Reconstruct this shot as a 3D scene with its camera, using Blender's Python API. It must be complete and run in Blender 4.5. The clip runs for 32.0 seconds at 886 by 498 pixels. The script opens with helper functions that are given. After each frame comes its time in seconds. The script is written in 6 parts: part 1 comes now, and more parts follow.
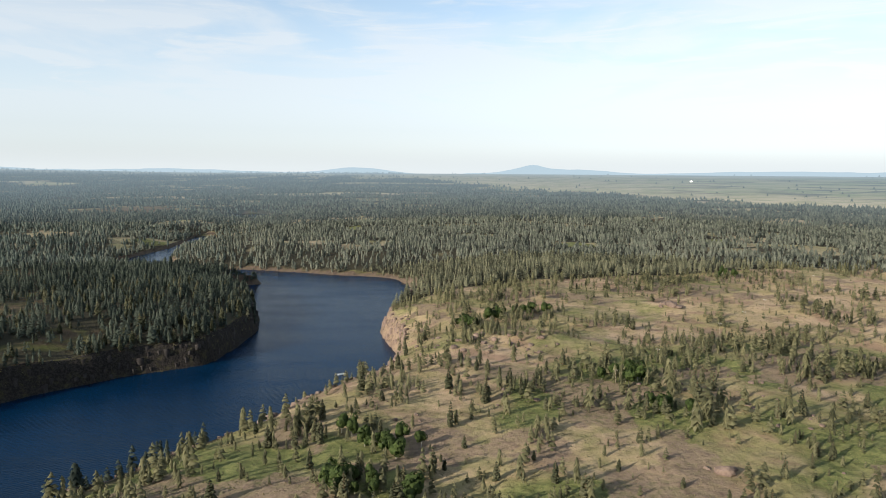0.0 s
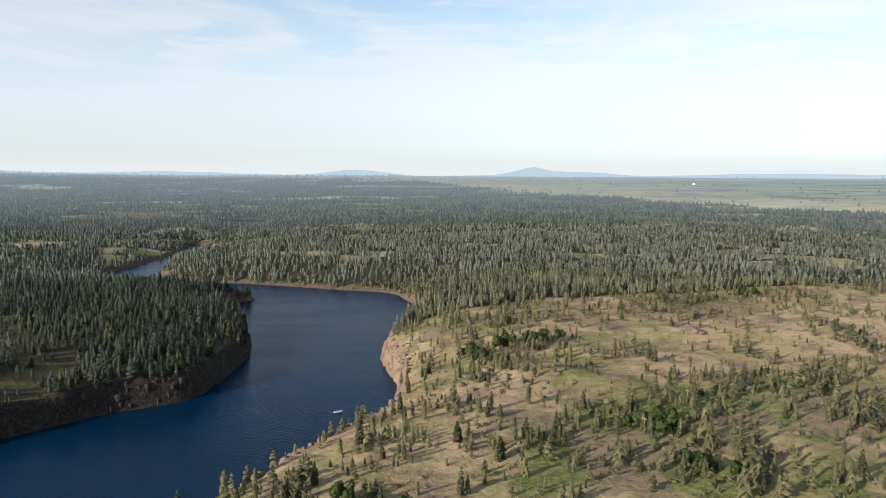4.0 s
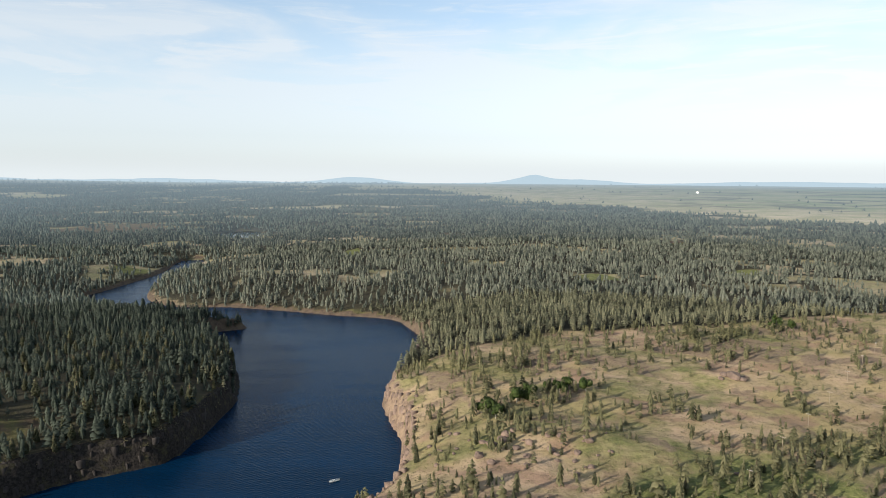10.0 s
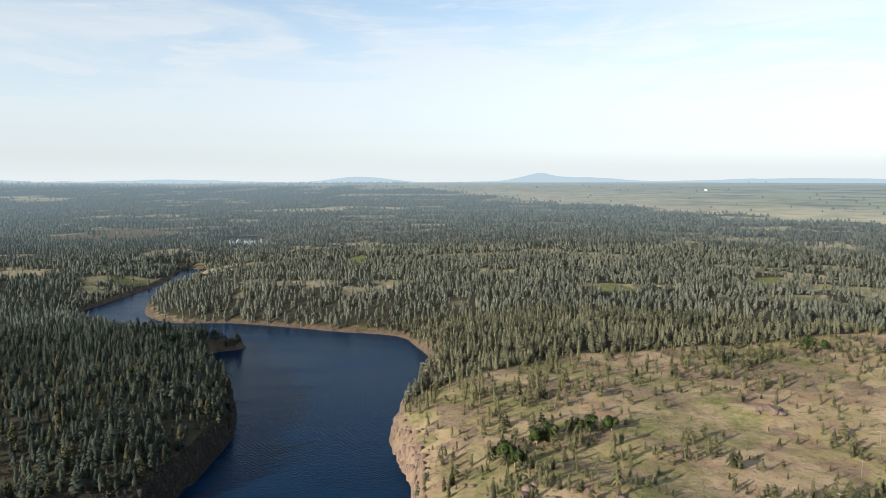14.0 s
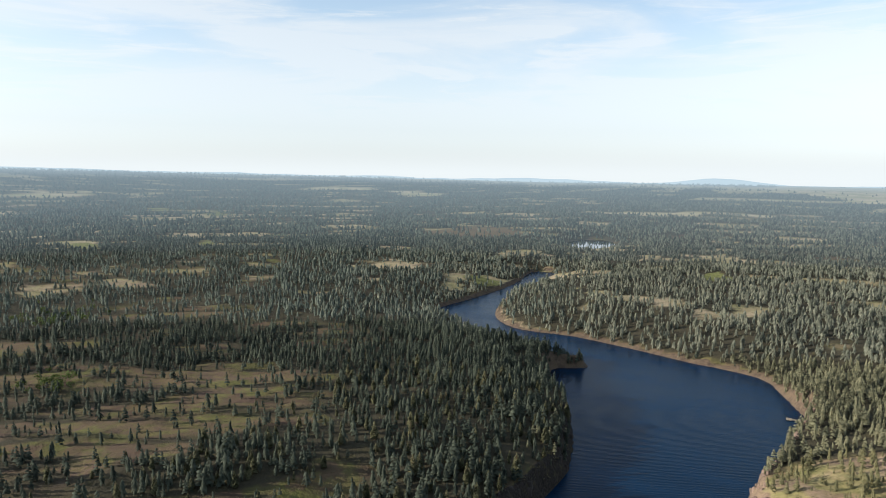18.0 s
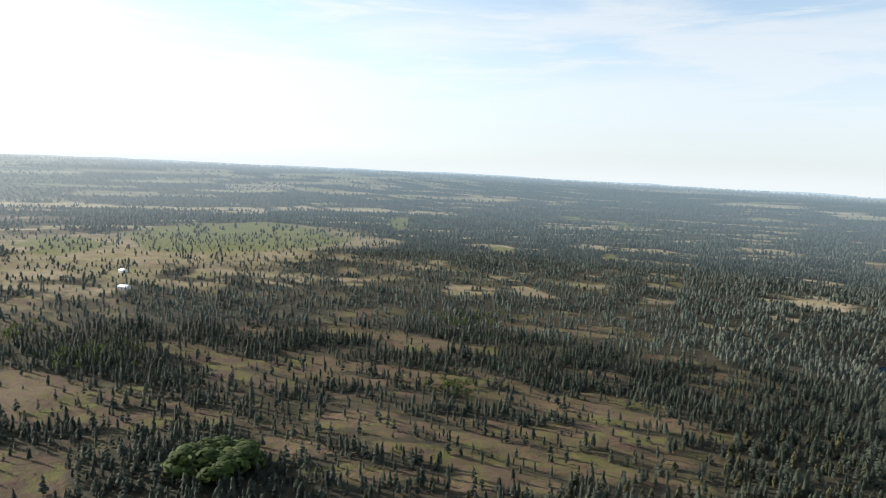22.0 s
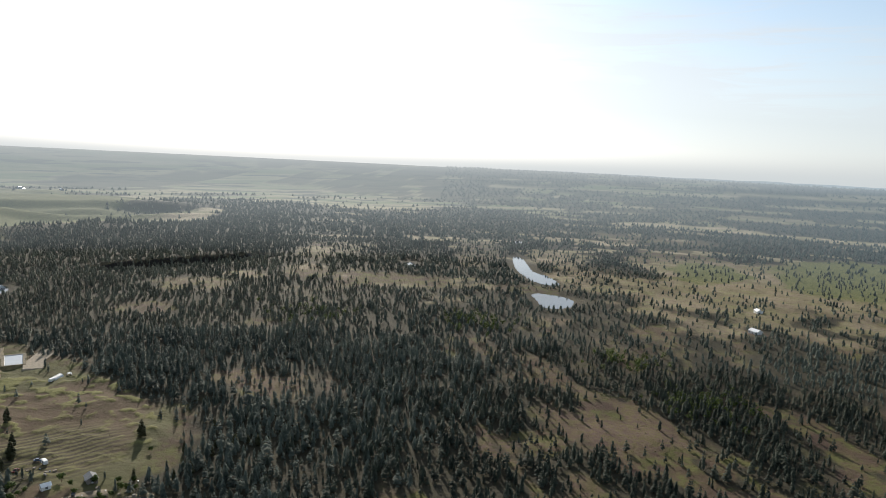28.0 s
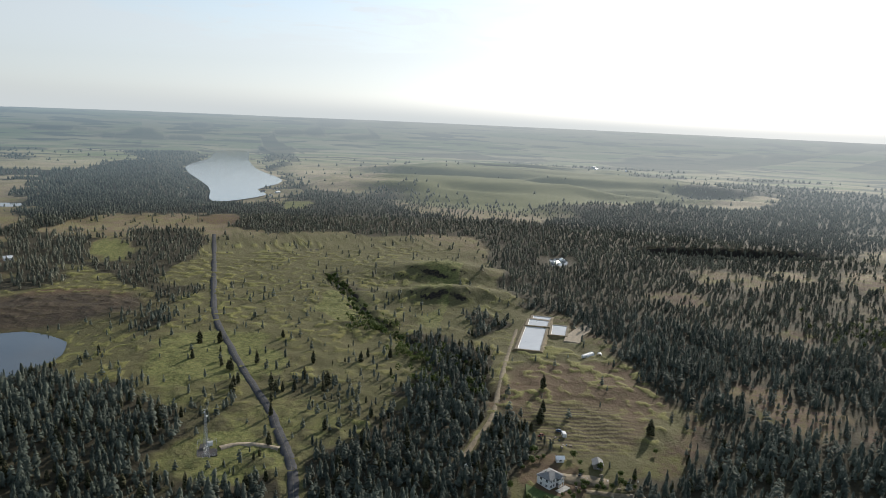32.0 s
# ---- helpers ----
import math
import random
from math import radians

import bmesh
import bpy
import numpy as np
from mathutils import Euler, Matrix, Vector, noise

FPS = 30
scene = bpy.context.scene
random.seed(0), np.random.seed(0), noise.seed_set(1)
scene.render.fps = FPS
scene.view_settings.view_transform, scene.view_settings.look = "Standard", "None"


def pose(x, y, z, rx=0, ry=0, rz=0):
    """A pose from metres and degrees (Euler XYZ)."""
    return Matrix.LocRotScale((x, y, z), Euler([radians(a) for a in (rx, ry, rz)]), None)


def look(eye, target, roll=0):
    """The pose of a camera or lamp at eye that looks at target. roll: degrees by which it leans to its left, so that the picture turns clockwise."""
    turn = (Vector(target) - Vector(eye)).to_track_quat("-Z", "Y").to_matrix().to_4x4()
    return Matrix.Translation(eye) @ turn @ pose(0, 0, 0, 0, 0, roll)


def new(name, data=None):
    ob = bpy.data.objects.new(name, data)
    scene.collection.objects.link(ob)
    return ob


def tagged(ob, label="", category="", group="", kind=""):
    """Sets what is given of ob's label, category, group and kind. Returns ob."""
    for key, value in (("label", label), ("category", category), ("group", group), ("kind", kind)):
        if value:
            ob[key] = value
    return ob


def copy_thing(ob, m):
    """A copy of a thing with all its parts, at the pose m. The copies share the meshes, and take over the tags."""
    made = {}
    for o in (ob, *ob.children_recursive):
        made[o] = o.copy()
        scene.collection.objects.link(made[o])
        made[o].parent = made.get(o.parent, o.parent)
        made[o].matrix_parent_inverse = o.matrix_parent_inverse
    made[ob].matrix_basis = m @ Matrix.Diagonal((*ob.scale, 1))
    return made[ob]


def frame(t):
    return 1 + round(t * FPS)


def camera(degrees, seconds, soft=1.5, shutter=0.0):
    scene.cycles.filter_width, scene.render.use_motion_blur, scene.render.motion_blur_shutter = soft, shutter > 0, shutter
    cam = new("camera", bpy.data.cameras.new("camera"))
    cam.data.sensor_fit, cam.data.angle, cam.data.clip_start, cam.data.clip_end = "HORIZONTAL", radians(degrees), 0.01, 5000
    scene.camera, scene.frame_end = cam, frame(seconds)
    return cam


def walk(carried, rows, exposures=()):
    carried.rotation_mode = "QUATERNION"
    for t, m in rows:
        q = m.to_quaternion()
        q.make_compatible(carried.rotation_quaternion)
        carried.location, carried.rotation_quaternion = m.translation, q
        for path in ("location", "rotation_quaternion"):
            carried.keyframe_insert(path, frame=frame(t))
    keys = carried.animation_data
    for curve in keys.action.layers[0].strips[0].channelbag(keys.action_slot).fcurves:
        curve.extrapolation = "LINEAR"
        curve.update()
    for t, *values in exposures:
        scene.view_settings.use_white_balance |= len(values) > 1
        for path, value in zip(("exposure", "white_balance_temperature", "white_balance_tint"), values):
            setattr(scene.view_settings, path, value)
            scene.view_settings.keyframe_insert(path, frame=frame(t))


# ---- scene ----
cam = camera(65.5, 32.0, soft=0.65)

# the flight: seconds, x, y, z, then yaw to the left, pitch and roll in degrees
PATH = [
    (0.0, -0.0, -0.0, 125.0, 0.01, -6.53, 0.26), (0.5, 0.1, 3.7, 126.8, 0.03, -6.54, 0.31), (1.0, 0.1, 7.3, 128.6, 0.05, -6.55, 0.37),
    (1.5, -0.1, 12.2, 130.0, 0.05, -6.56, 0.34), (2.0, -0.4, 17.0, 131.4, 0.05, -6.56, 0.31), (2.5, -1.1, 21.1, 132.5, 0.01, -6.54, 0.28),
    (3.0, -1.8, 25.3, 133.6, -0.03, -6.51, 0.25), (3.5, -2.6, 30.8, 134.3, -0.02, -6.48, 0.22), (5.5, -5.6, 52.8, 137.2, -0.00, -6.37, 0.09),
    (6.0, -6.3, 58.3, 137.9, 0.01, -6.35, 0.06), (6.5, -6.2, 63.4, 138.6, 0.09, -6.27, 0.10), (7.0, -6.1, 68.6, 139.2, 0.17, -6.19, 0.14),
    (7.5, -6.6, 72.3, 140.8, 0.14, -6.19, 0.12), (8.0, -7.1, 76.0, 142.4, 0.10, -6.18, 0.09), (8.5, -7.8, 78.9, 144.9, 0.05, -6.26, 0.09),
    (9.0, -8.4, 81.8, 147.4, 0.01, -6.33, 0.09), (9.5, -9.3, 85.6, 147.5, -0.05, -6.16, 0.18), (10.0, -10.3, 89.4, 147.6, -0.10, -5.99, 0.28),
    (10.5, -10.8, 93.6, 149.2, -0.11, -6.05, 0.10), (11.0, -11.2, 97.8, 150.8, -0.13, -6.11, -0.08), (11.5, -11.1, 101.8, 152.6, -0.06, -6.15, -0.12),
    (12.0, -11.0, 105.9, 154.4, -0.00, -6.19, -0.15), (12.5, -11.5, 110.8, 155.9, -0.01, -6.20, -0.26), (13.0, -12.0, 115.7, 157.5, -0.02, -6.22, -0.37),
    (13.5, -12.3, 120.1, 158.4, -0.01, -6.22, -0.30), (15.5, -18.4, 132.8, 166.2, 6.59, -6.30, 0.05), (16.0, -19.6, 136.6, 168.0, 10.87, -6.34, 0.19),
    (16.5, -19.9, 141.0, 170.1, 15.09, -6.41, 0.21), (17.0, -20.8, 144.2, 171.8, 19.66, -6.45, 0.39), (17.5, -22.1, 148.7, 173.3, 24.42, -6.48, 0.52),
    (18.0, -23.5, 153.6, 175.1, 28.79, -6.50, 0.62), (18.5, -25.6, 158.0, 176.3, 33.40, -6.49, 0.88), (19.0, -27.4, 161.7, 177.7, 37.69, -6.51, 1.01),
    (19.5, -29.6, 165.7, 179.2, 41.77, -6.51, 1.20), (20.0, -32.0, 169.1, 180.4, 45.73, -6.45, 1.40), (20.5, -34.4, 172.8, 182.2, 49.48, -6.47, 1.60),
    (21.0, -36.4, 176.0, 183.9, 53.22, -6.47, 1.75), (21.5, -39.1, 178.5, 185.6, 57.07, -6.49, 1.85), (22.0, -42.5, 181.3, 187.8, 61.93, -6.56, 2.22),
    (22.5, -45.7, 184.2, 189.9, 66.62, -6.63, 2.43), (23.0, -49.6, 186.5, 191.6, 70.41, -6.68, 2.60), (23.5, -52.4, 188.2, 193.5, 74.26, -6.73, 2.77),
    (24.0, -55.6, 190.4, 195.9, 76.78, -6.72, 2.70), (24.5, -60.0, 192.0, 196.8, 79.33, -6.68, 2.65), (26.5, -76.9, 195.8, 204.3, 96.03, -6.88, 2.66),
    (27.0, -80.6, 196.4, 206.3, 100.88, -6.97, 2.60), (27.5, -83.8, 197.4, 208.1, 106.62, -7.03, 2.63), (28.0, -86.3, 197.0, 209.6, 112.94, -7.14, 2.66),
    (28.5, -89.6, 197.1, 209.7, 120.19, -8.95, 2.75), (29.0, -93.4, 197.8, 212.7, 128.78, -10.48, 2.73), (29.5, -97.1, 198.1, 214.7, 133.22, -10.51, 2.63),
    (30.0, -99.6, 196.1, 215.5, 139.00, -10.52, 2.57), (30.5, -102.8, 195.6, 217.9, 149.34, -10.82, 2.67), (31.0, -106.2, 194.9, 219.9, 154.89, -10.89, 2.64),
    (31.5, -109.0, 193.1, 221.4, 155.99, -10.78, 2.47), (32.0, -110.3, 190.0, 222.9, 156.97, -10.68, 2.40),
]


def flight_pose(x, y, z, yaw, pitch, roll):
    a, b = radians(yaw), radians(pitch)
    eye = Vector((x, y, z))
    return look(eye, eye + 100 * Vector((-math.sin(a) * math.cos(b), math.cos(a) * math.cos(b), math.sin(b))), roll)


walk(cam, [(row[0], flight_pose(*row[1:])) for row in PATH], [(0.0, 0.67), (14.0, 0.67), (17.0, 0.72), (20.0, 0.85), (24.0, 0.62), (28.0, 0.25), (32.0, 0.25)])

# ---- sky and sun: late afternoon, the sun low in the south-west ----
SUN_TURN, SUN_HEIGHT = 232.0, 20.0


def node(tree, kind, settings=None, **links):
    """A node with its settings and sockets; a socket takes a value or another node's output."""
    n = tree.nodes.new(kind)
    s = settings or {}
    if "operation" in s:
        n.operation = s["operation"]
    if "use_clamp" in s:
        n.use_clamp = s["use_clamp"]
    if "data_type" in s:
        n.data_type = s["data_type"]
    if "interpolation_type" in s:
        n.interpolation_type = s["interpolation_type"]
    if "layer_name" in s:
        n.layer_name = s["layer_name"]
    for key, value in links.items():
        socket = n.inputs[int(key[1:])] if key[0] == "i" and key[1:].isdigit() else n.inputs[key.replace("_", " ")]
        if isinstance(value, bpy.types.NodeSocket):
            tree.links.new(value, socket)
        else:
            socket.default_value = value
    return n


def mixed(tree, factor, a, b):
    n = node(tree, "ShaderNodeMix", {"data_type": "RGBA"})
    for socket, value in ((n.inputs[0], factor), (n.inputs[6], a), (n.inputs[7], b)):
        if isinstance(value, bpy.types.NodeSocket):
            tree.links.new(value, socket)
        elif isinstance(value, tuple):
            socket.default_value = (*value, 1)
        else:
            socket.default_value = value
    return n.outputs[2]


def ramp(tree, value, low, high, a=0.0, b=1.0):
    n = node(tree, "ShaderNodeMapRange", {"interpolation_type": "SMOOTHSTEP"}, i0=value, i1=low, i2=high, i3=a, i4=b)
    return n.outputs[0]


def make_world():
    world = bpy.data.worlds.new("sky")
    scene.world = world
    world.use_nodes = True
    t = world.node_tree
    t.nodes.clear()
    way = node(t, "ShaderNodeTexCoord").outputs["Generated"]
    split = node(t, "ShaderNodeSeparateXYZ", i0=way).outputs
    up = split[2]
    sky = node(t, "ShaderNodeTexSky")
    sky.sky_type, sky.sun_disc, sky.altitude = "NISHITA", False, 700
    sky.sun_elevation, sky.sun_rotation = radians(SUN_HEIGHT), radians(SUN_TURN)
    sky.air_density, sky.dust_density, sky.ozone_density = 1.0, 1.2, 3.0
    flat = node(t, "ShaderNodeMapping", i0=way, i3=(1.3, 1.3, 7.0))
    thin = node(t, "ShaderNodeTexNoise", i0=flat.outputs[0], Scale=1.9, Detail=8, Roughness=0.55, Distortion=0.6)
    wisps = node(t, "ShaderNodeTexNoise", i0=node(t, "ShaderNodeMapping", i0=way, i2=(0.1, 0.0, 0.4), i3=(3.0, 1.4, 22.0)).outputs[0], Scale=2.2, Detail=8, Roughness=0.62, Distortion=0.9)
    veil = node(t, "ShaderNodeMath", {"operation": "MULTIPLY_ADD"}, i0=ramp(t, wisps.outputs[0], 0.48, 0.74), i1=0.5, i2=ramp(t, thin.outputs[0], 0.40, 0.68, 0.20, 0.85))
    low = ramp(t, up, -0.02, 0.28, 0.95, 0.0)
    cover = node(t, "ShaderNodeMath", {"operation": "ADD", "use_clamp": True}, i0=veil.outputs[0], i1=low)
    pale = node(t, "ShaderNodeHueSaturation", Saturation=0.36, Value=0.8, Color=sky.outputs[0])
    white = node(t, "ShaderNodeVectorMath", {"operation": "ADD"}, i0=pale.outputs[0], i1=(3.0, 3.4, 3.65)).outputs[0]
    clear = node(t, "ShaderNodeHueSaturation", Hue=0.49, Saturation=0.85, Value=1.6, Color=sky.outputs[0])
    colour = mixed(t, cover.outputs[0], clear.outputs[0], white)
    colour = mixed(t, ramp(t, up, -0.004, 0.035, 0.9, 0.0), colour, (6.6, 7.1, 7.3))
    back = node(t, "ShaderNodeBackground", Color=colour, Strength=0.079)
    out = node(t, "ShaderNodeOutputWorld")
    t.links.new(back.outputs[0], out.inputs[0])


make_world()
sun = new("sun", bpy.data.lights.new("sun", "SUN"))
sun.data.energy, sun.data.angle, sun.data.color = 5.0, radians(0.6), (1.0, 0.92, 0.80)
a = radians(SUN_TURN)
sun.matrix_world = look(Vector((math.sin(a) * math.cos(radians(SUN_HEIGHT)), math.cos(a) * math.cos(radians(SUN_HEIGHT)), math.sin(radians(SUN_HEIGHT)))) * 1000, (0, 0, 0))


# ---- materials ----
def material(name):
    m = bpy.data.materials.new(name)
    m.use_nodes = True
    m.node_tree.nodes.clear()
    return m, m.node_tree


def finish(m, colour, rough=0.9, normal=None, metal=0.0, spec=0.3, **more):
    t = m.node_tree
    b = node(t, "ShaderNodeBsdfPrincipled", Roughness=rough, Metallic=metal)
    b.inputs["Specular IOR Level"].default_value = spec
    for socket, value in ((b.inputs["Base Color"], colour), (b.inputs["Normal"], normal)):
        if isinstance(value, bpy.types.NodeSocket):
            t.links.new(value, socket)
        elif value is not None:
            socket.default_value = (*value, 1)
    for key, value in more.items():
        b.inputs[key.replace("_", " ")].default_value = value
    t.links.new(b.outputs[0], node(t, "ShaderNodeOutputMaterial").inputs[0])
    return m


def noise_at(t, scale, detail=4, where=None, rough=0.55):
    where = where or node(t, "ShaderNodeTexCoord").outputs["Object"]
    return node(t, "ShaderNodeTexNoise", Vector=where, Scale=scale, Detail=detail, Roughness=rough).outputs[0]


def plain(name, colour, rough=0.7, grain=3.0, amount=0.25, metal=0.0, spec=0.3, bump=0.0):
    """One surface with grain at two scales."""
    m, t = material(name)
    small, large = noise_at(t, grain * 6, 3), noise_at(t, grain, 4)
    dark, light = tuple(c * (1 - amount) for c in colour), tuple(min(1, c * (1 + amount)) for c in colour)
    c = mixed(t, ramp(t, large, 0.3, 0.7), dark, light)
    c = mixed(t, ramp(t, small, 0.45, 0.75, 0.0, 0.5), c, dark)
    nor = node(t, "ShaderNodeBump", Height=small, Strength=bump, Distance=0.05).outputs[0] if bump else None
    return finish(m, c, rough, nor, metal, spec)


def ground_material(far=False):
    m, t = material("hazed_far_plain" if far else "dry_grassland")
    cover = node(t, "ShaderNodeVertexColor", {"layer_name": "cover"})
    lush, soil, rock = node(t, "ShaderNodeSeparateColor", i0=cover.outputs[0]).outputs[:3]
    kinds = node(t, "ShaderNodeVertexColor", {"layer_name": "kinds"})
    litter, field, marsh = node(t, "ShaderNodeSeparateColor", i0=kinds.outputs[0]).outputs[:3]
    east, mounds = cover.outputs[1], kinds.outputs[1]
    big, mid, fine, tuft = noise_at(t, 0.012, 5), noise_at(t, 0.06, 6, rough=0.65), noise_at(t, 0.9, 5), noise_at(t, 0.28, 4, rough=0.65)
    speck = noise_at(t, 0.16, 6, rough=0.75)

    def share(value, by, gain):
        return node(t, "ShaderNodeMath", {"operation": "MULTIPLY_ADD"}, i0=by, i1=gain, i2=value).outputs[0]

    dry = mixed(t, ramp(t, mid, 0.35, 0.68), (0.365, 0.262, 0.170), (0.290, 0.222, 0.120))
    dry = mixed(t, ramp(t, big, 0.45, 0.65, 0, 0.5), dry, (0.215, 0.195, 0.065))
    dry = mixed(t, ramp(t, noise_at(t, 0.045, 5), 0.50, 0.62, 0, 0.7), dry, (0.240, 0.150, 0.105))
    olive = mixed(t, ramp(t, mid, 0.42, 0.58), (0.092, 0.063, 0.040), (0.098, 0.096, 0.031))
    olive = mixed(t, ramp(t, noise_at(t, 0.035, 5), 0.48, 0.60, 0, 0.8), olive, (0.076, 0.047, 0.037))
    c = mixed(t, east, olive, dry)
    tops = ramp(t, share(mounds, speck, 0.25), 0.66, 0.98)
    c = mixed(t, field, c, mixed(t, ramp(t, big, 0.4, 0.6), (0.52, 0.43, 0.29), (0.36, 0.32, 0.18)))
    c = mixed(t, ramp(t, share(lush, mid, 0.9), 0.75, 1.35), c, mixed(t, ramp(t, tuft, 0.35, 0.65), (0.088, 0.100, 0.034), (0.172, 0.172, 0.064)))
    c = mixed(t, ramp(t, share(soil, mid, 0.9), 0.75, 1.35), c, mixed(t, ramp(t, speck, 0.4, 0.62), (0.105, 0.070, 0.054), (0.135, 0.108, 0.048)))
    c = mixed(t, ramp(t, mounds, 0.05, 0.42, 0.0, 0.88), c, mixed(t, tops, mixed(t, ramp(t, share(soil, mid, 0.8), 0.5, 1.2), (0.100, 0.096, 0.045), (0.100, 0.070, 0.044)), mixed(t, big, (0.196, 0.172, 0.064), (0.136, 0.152, 0.048))))
    c = mixed(t, ramp(t, share(litter, speck, 0.7), 0.65, 1.25), c, mixed(t, mid, (0.030, 0.029, 0.019), (0.055, 0.047, 0.032)))
    c = mixed(t, marsh, c, mixed(t, ramp(t, mid, 0.4, 0.6), (0.042, 0.034, 0.026), (0.062, 0.048, 0.034)))
    # west rock is darkened for the cliff's shade, east rock painted a sunlit tan
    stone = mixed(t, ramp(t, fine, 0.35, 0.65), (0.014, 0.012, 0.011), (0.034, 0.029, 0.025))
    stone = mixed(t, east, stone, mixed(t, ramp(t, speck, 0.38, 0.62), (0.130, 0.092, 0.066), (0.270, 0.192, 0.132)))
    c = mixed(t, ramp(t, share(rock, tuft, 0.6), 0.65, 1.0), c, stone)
    c = mixed(t, ramp(t, speck, 0.50, 0.66, 0, 0.55), c, (0.070, 0.062, 0.028))
    c = mixed(t, ramp(t, fine, 0.55, 0.75, 0, 0.35), c, (0.055, 0.045, 0.028))
    if not far:
        # ploughed rows across the field below the house
        at = node(t, "ShaderNodeTexCoord").outputs["Object"]
        deep = node(t, "ShaderNodeVectorMath", {"operation": "DOT_PRODUCT"}, i0=at, i1=(-0.42 * 1.15, -0.906 * 1.15, 0)).outputs["Value"]
        wavy = node(t, "ShaderNodeMath", {"operation": "MULTIPLY_ADD"}, i0=noise_at(t, 0.05, 3), i1=9.0, i2=deep).outputs[0]
        rows = node(t, "ShaderNodeMath", {"operation": "SINE"}, i0=wavy).outputs[0]
        inside = ramp(t, node(t, "ShaderNodeVectorMath", {"operation": "DISTANCE"}, i0=at, i1=(-362, -168, 28)).outputs["Value"], 22, 56, 0.85, 0.0)
        c = mixed(t, inside, c, mixed(t, ramp(t, share(rows, speck, 1.2), 0.1, 1.1), (0.058, 0.048, 0.030), (0.125, 0.112, 0.050)))
    if far:
        way = node(t, "ShaderNodeVectorMath", {"operation": "SUBTRACT"}, i0=node(t, "ShaderNodeTexCoord").outputs["Object"], i1=(MIDDLE[0], MIDDLE[1], 0)).outputs[0]
        flat = node(t, "ShaderNodeSeparateXYZ", i0=way).outputs
        away = node(t, "ShaderNodeVectorMath", {"operation": "LENGTH"}, i0=way).outputs["Value"]
        turn = node(t, "ShaderNodeMath", {"operation": "ARCTAN2"}, i0=flat[0], i1=flat[1]).outputs[0]
        polar_at = node(t, "ShaderNodeCombineXYZ", i0=node(t, "ShaderNodeMath", {"operation": "MULTIPLY"}, i0=away, i1=1 / 95).outputs[0], i1=node(t, "ShaderNodeMath", {"operation": "MULTIPLY"}, i0=turn, i1=9.0).outputs[0]).outputs[0]
        band = noise_at(t, 1.0, 4, polar_at, 0.6)
        other = noise_at(t, 0.55, 3, polar_at, 0.55)
        strip_ = mixed(t, ramp(t, other, 0.40, 0.60), (0.330, 0.295, 0.175), (0.160, 0.200, 0.082))
        strip_ = mixed(t, ramp(t, band, 0.52, 0.58), strip_, (0.040, 0.048, 0.036))
        strip_ = mixed(t, ramp(t, band, 0.40, 0.34), strip_, (0.360, 0.315, 0.215))
        c = mixed(t, node(t, "ShaderNodeMath", {"operation": "MULTIPLY"}, i0=ramp(t, away, 2300, 3100, 0.0, 0.9), i1=node(t, "ShaderNodeMath", {"operation": "MULTIPLY"}, i0=ramp(t, litter, 0.2, 0.7, 1.0, 0.25), i1=ramp(t, node(t, "ShaderNodeMath", {"operation": "ARCTAN2"}, i0=flat[1], i1=flat[0]).outputs[0], 0.9, 1.5, 1.0, 0.25)).outputs[0]).outputs[0], c, strip_)
    hump = node(t, "ShaderNodeBump", Height=share(tuft, node(t, "ShaderNodeMath", {"operation": "MULTIPLY"}, i0=tops, i1=mounds).outputs[0], 0.6), Strength=0.7, Distance=1.2).outputs[0]
    nor = node(t, "ShaderNodeBump", Height=fine, Strength=0.4, Distance=0.3, Normal=hump).outputs[0]
    return painted_haze(finish(m, c, 0.95, nor, spec=0.1)) if far else finish(m, c, 0.95, nor, spec=0.1)


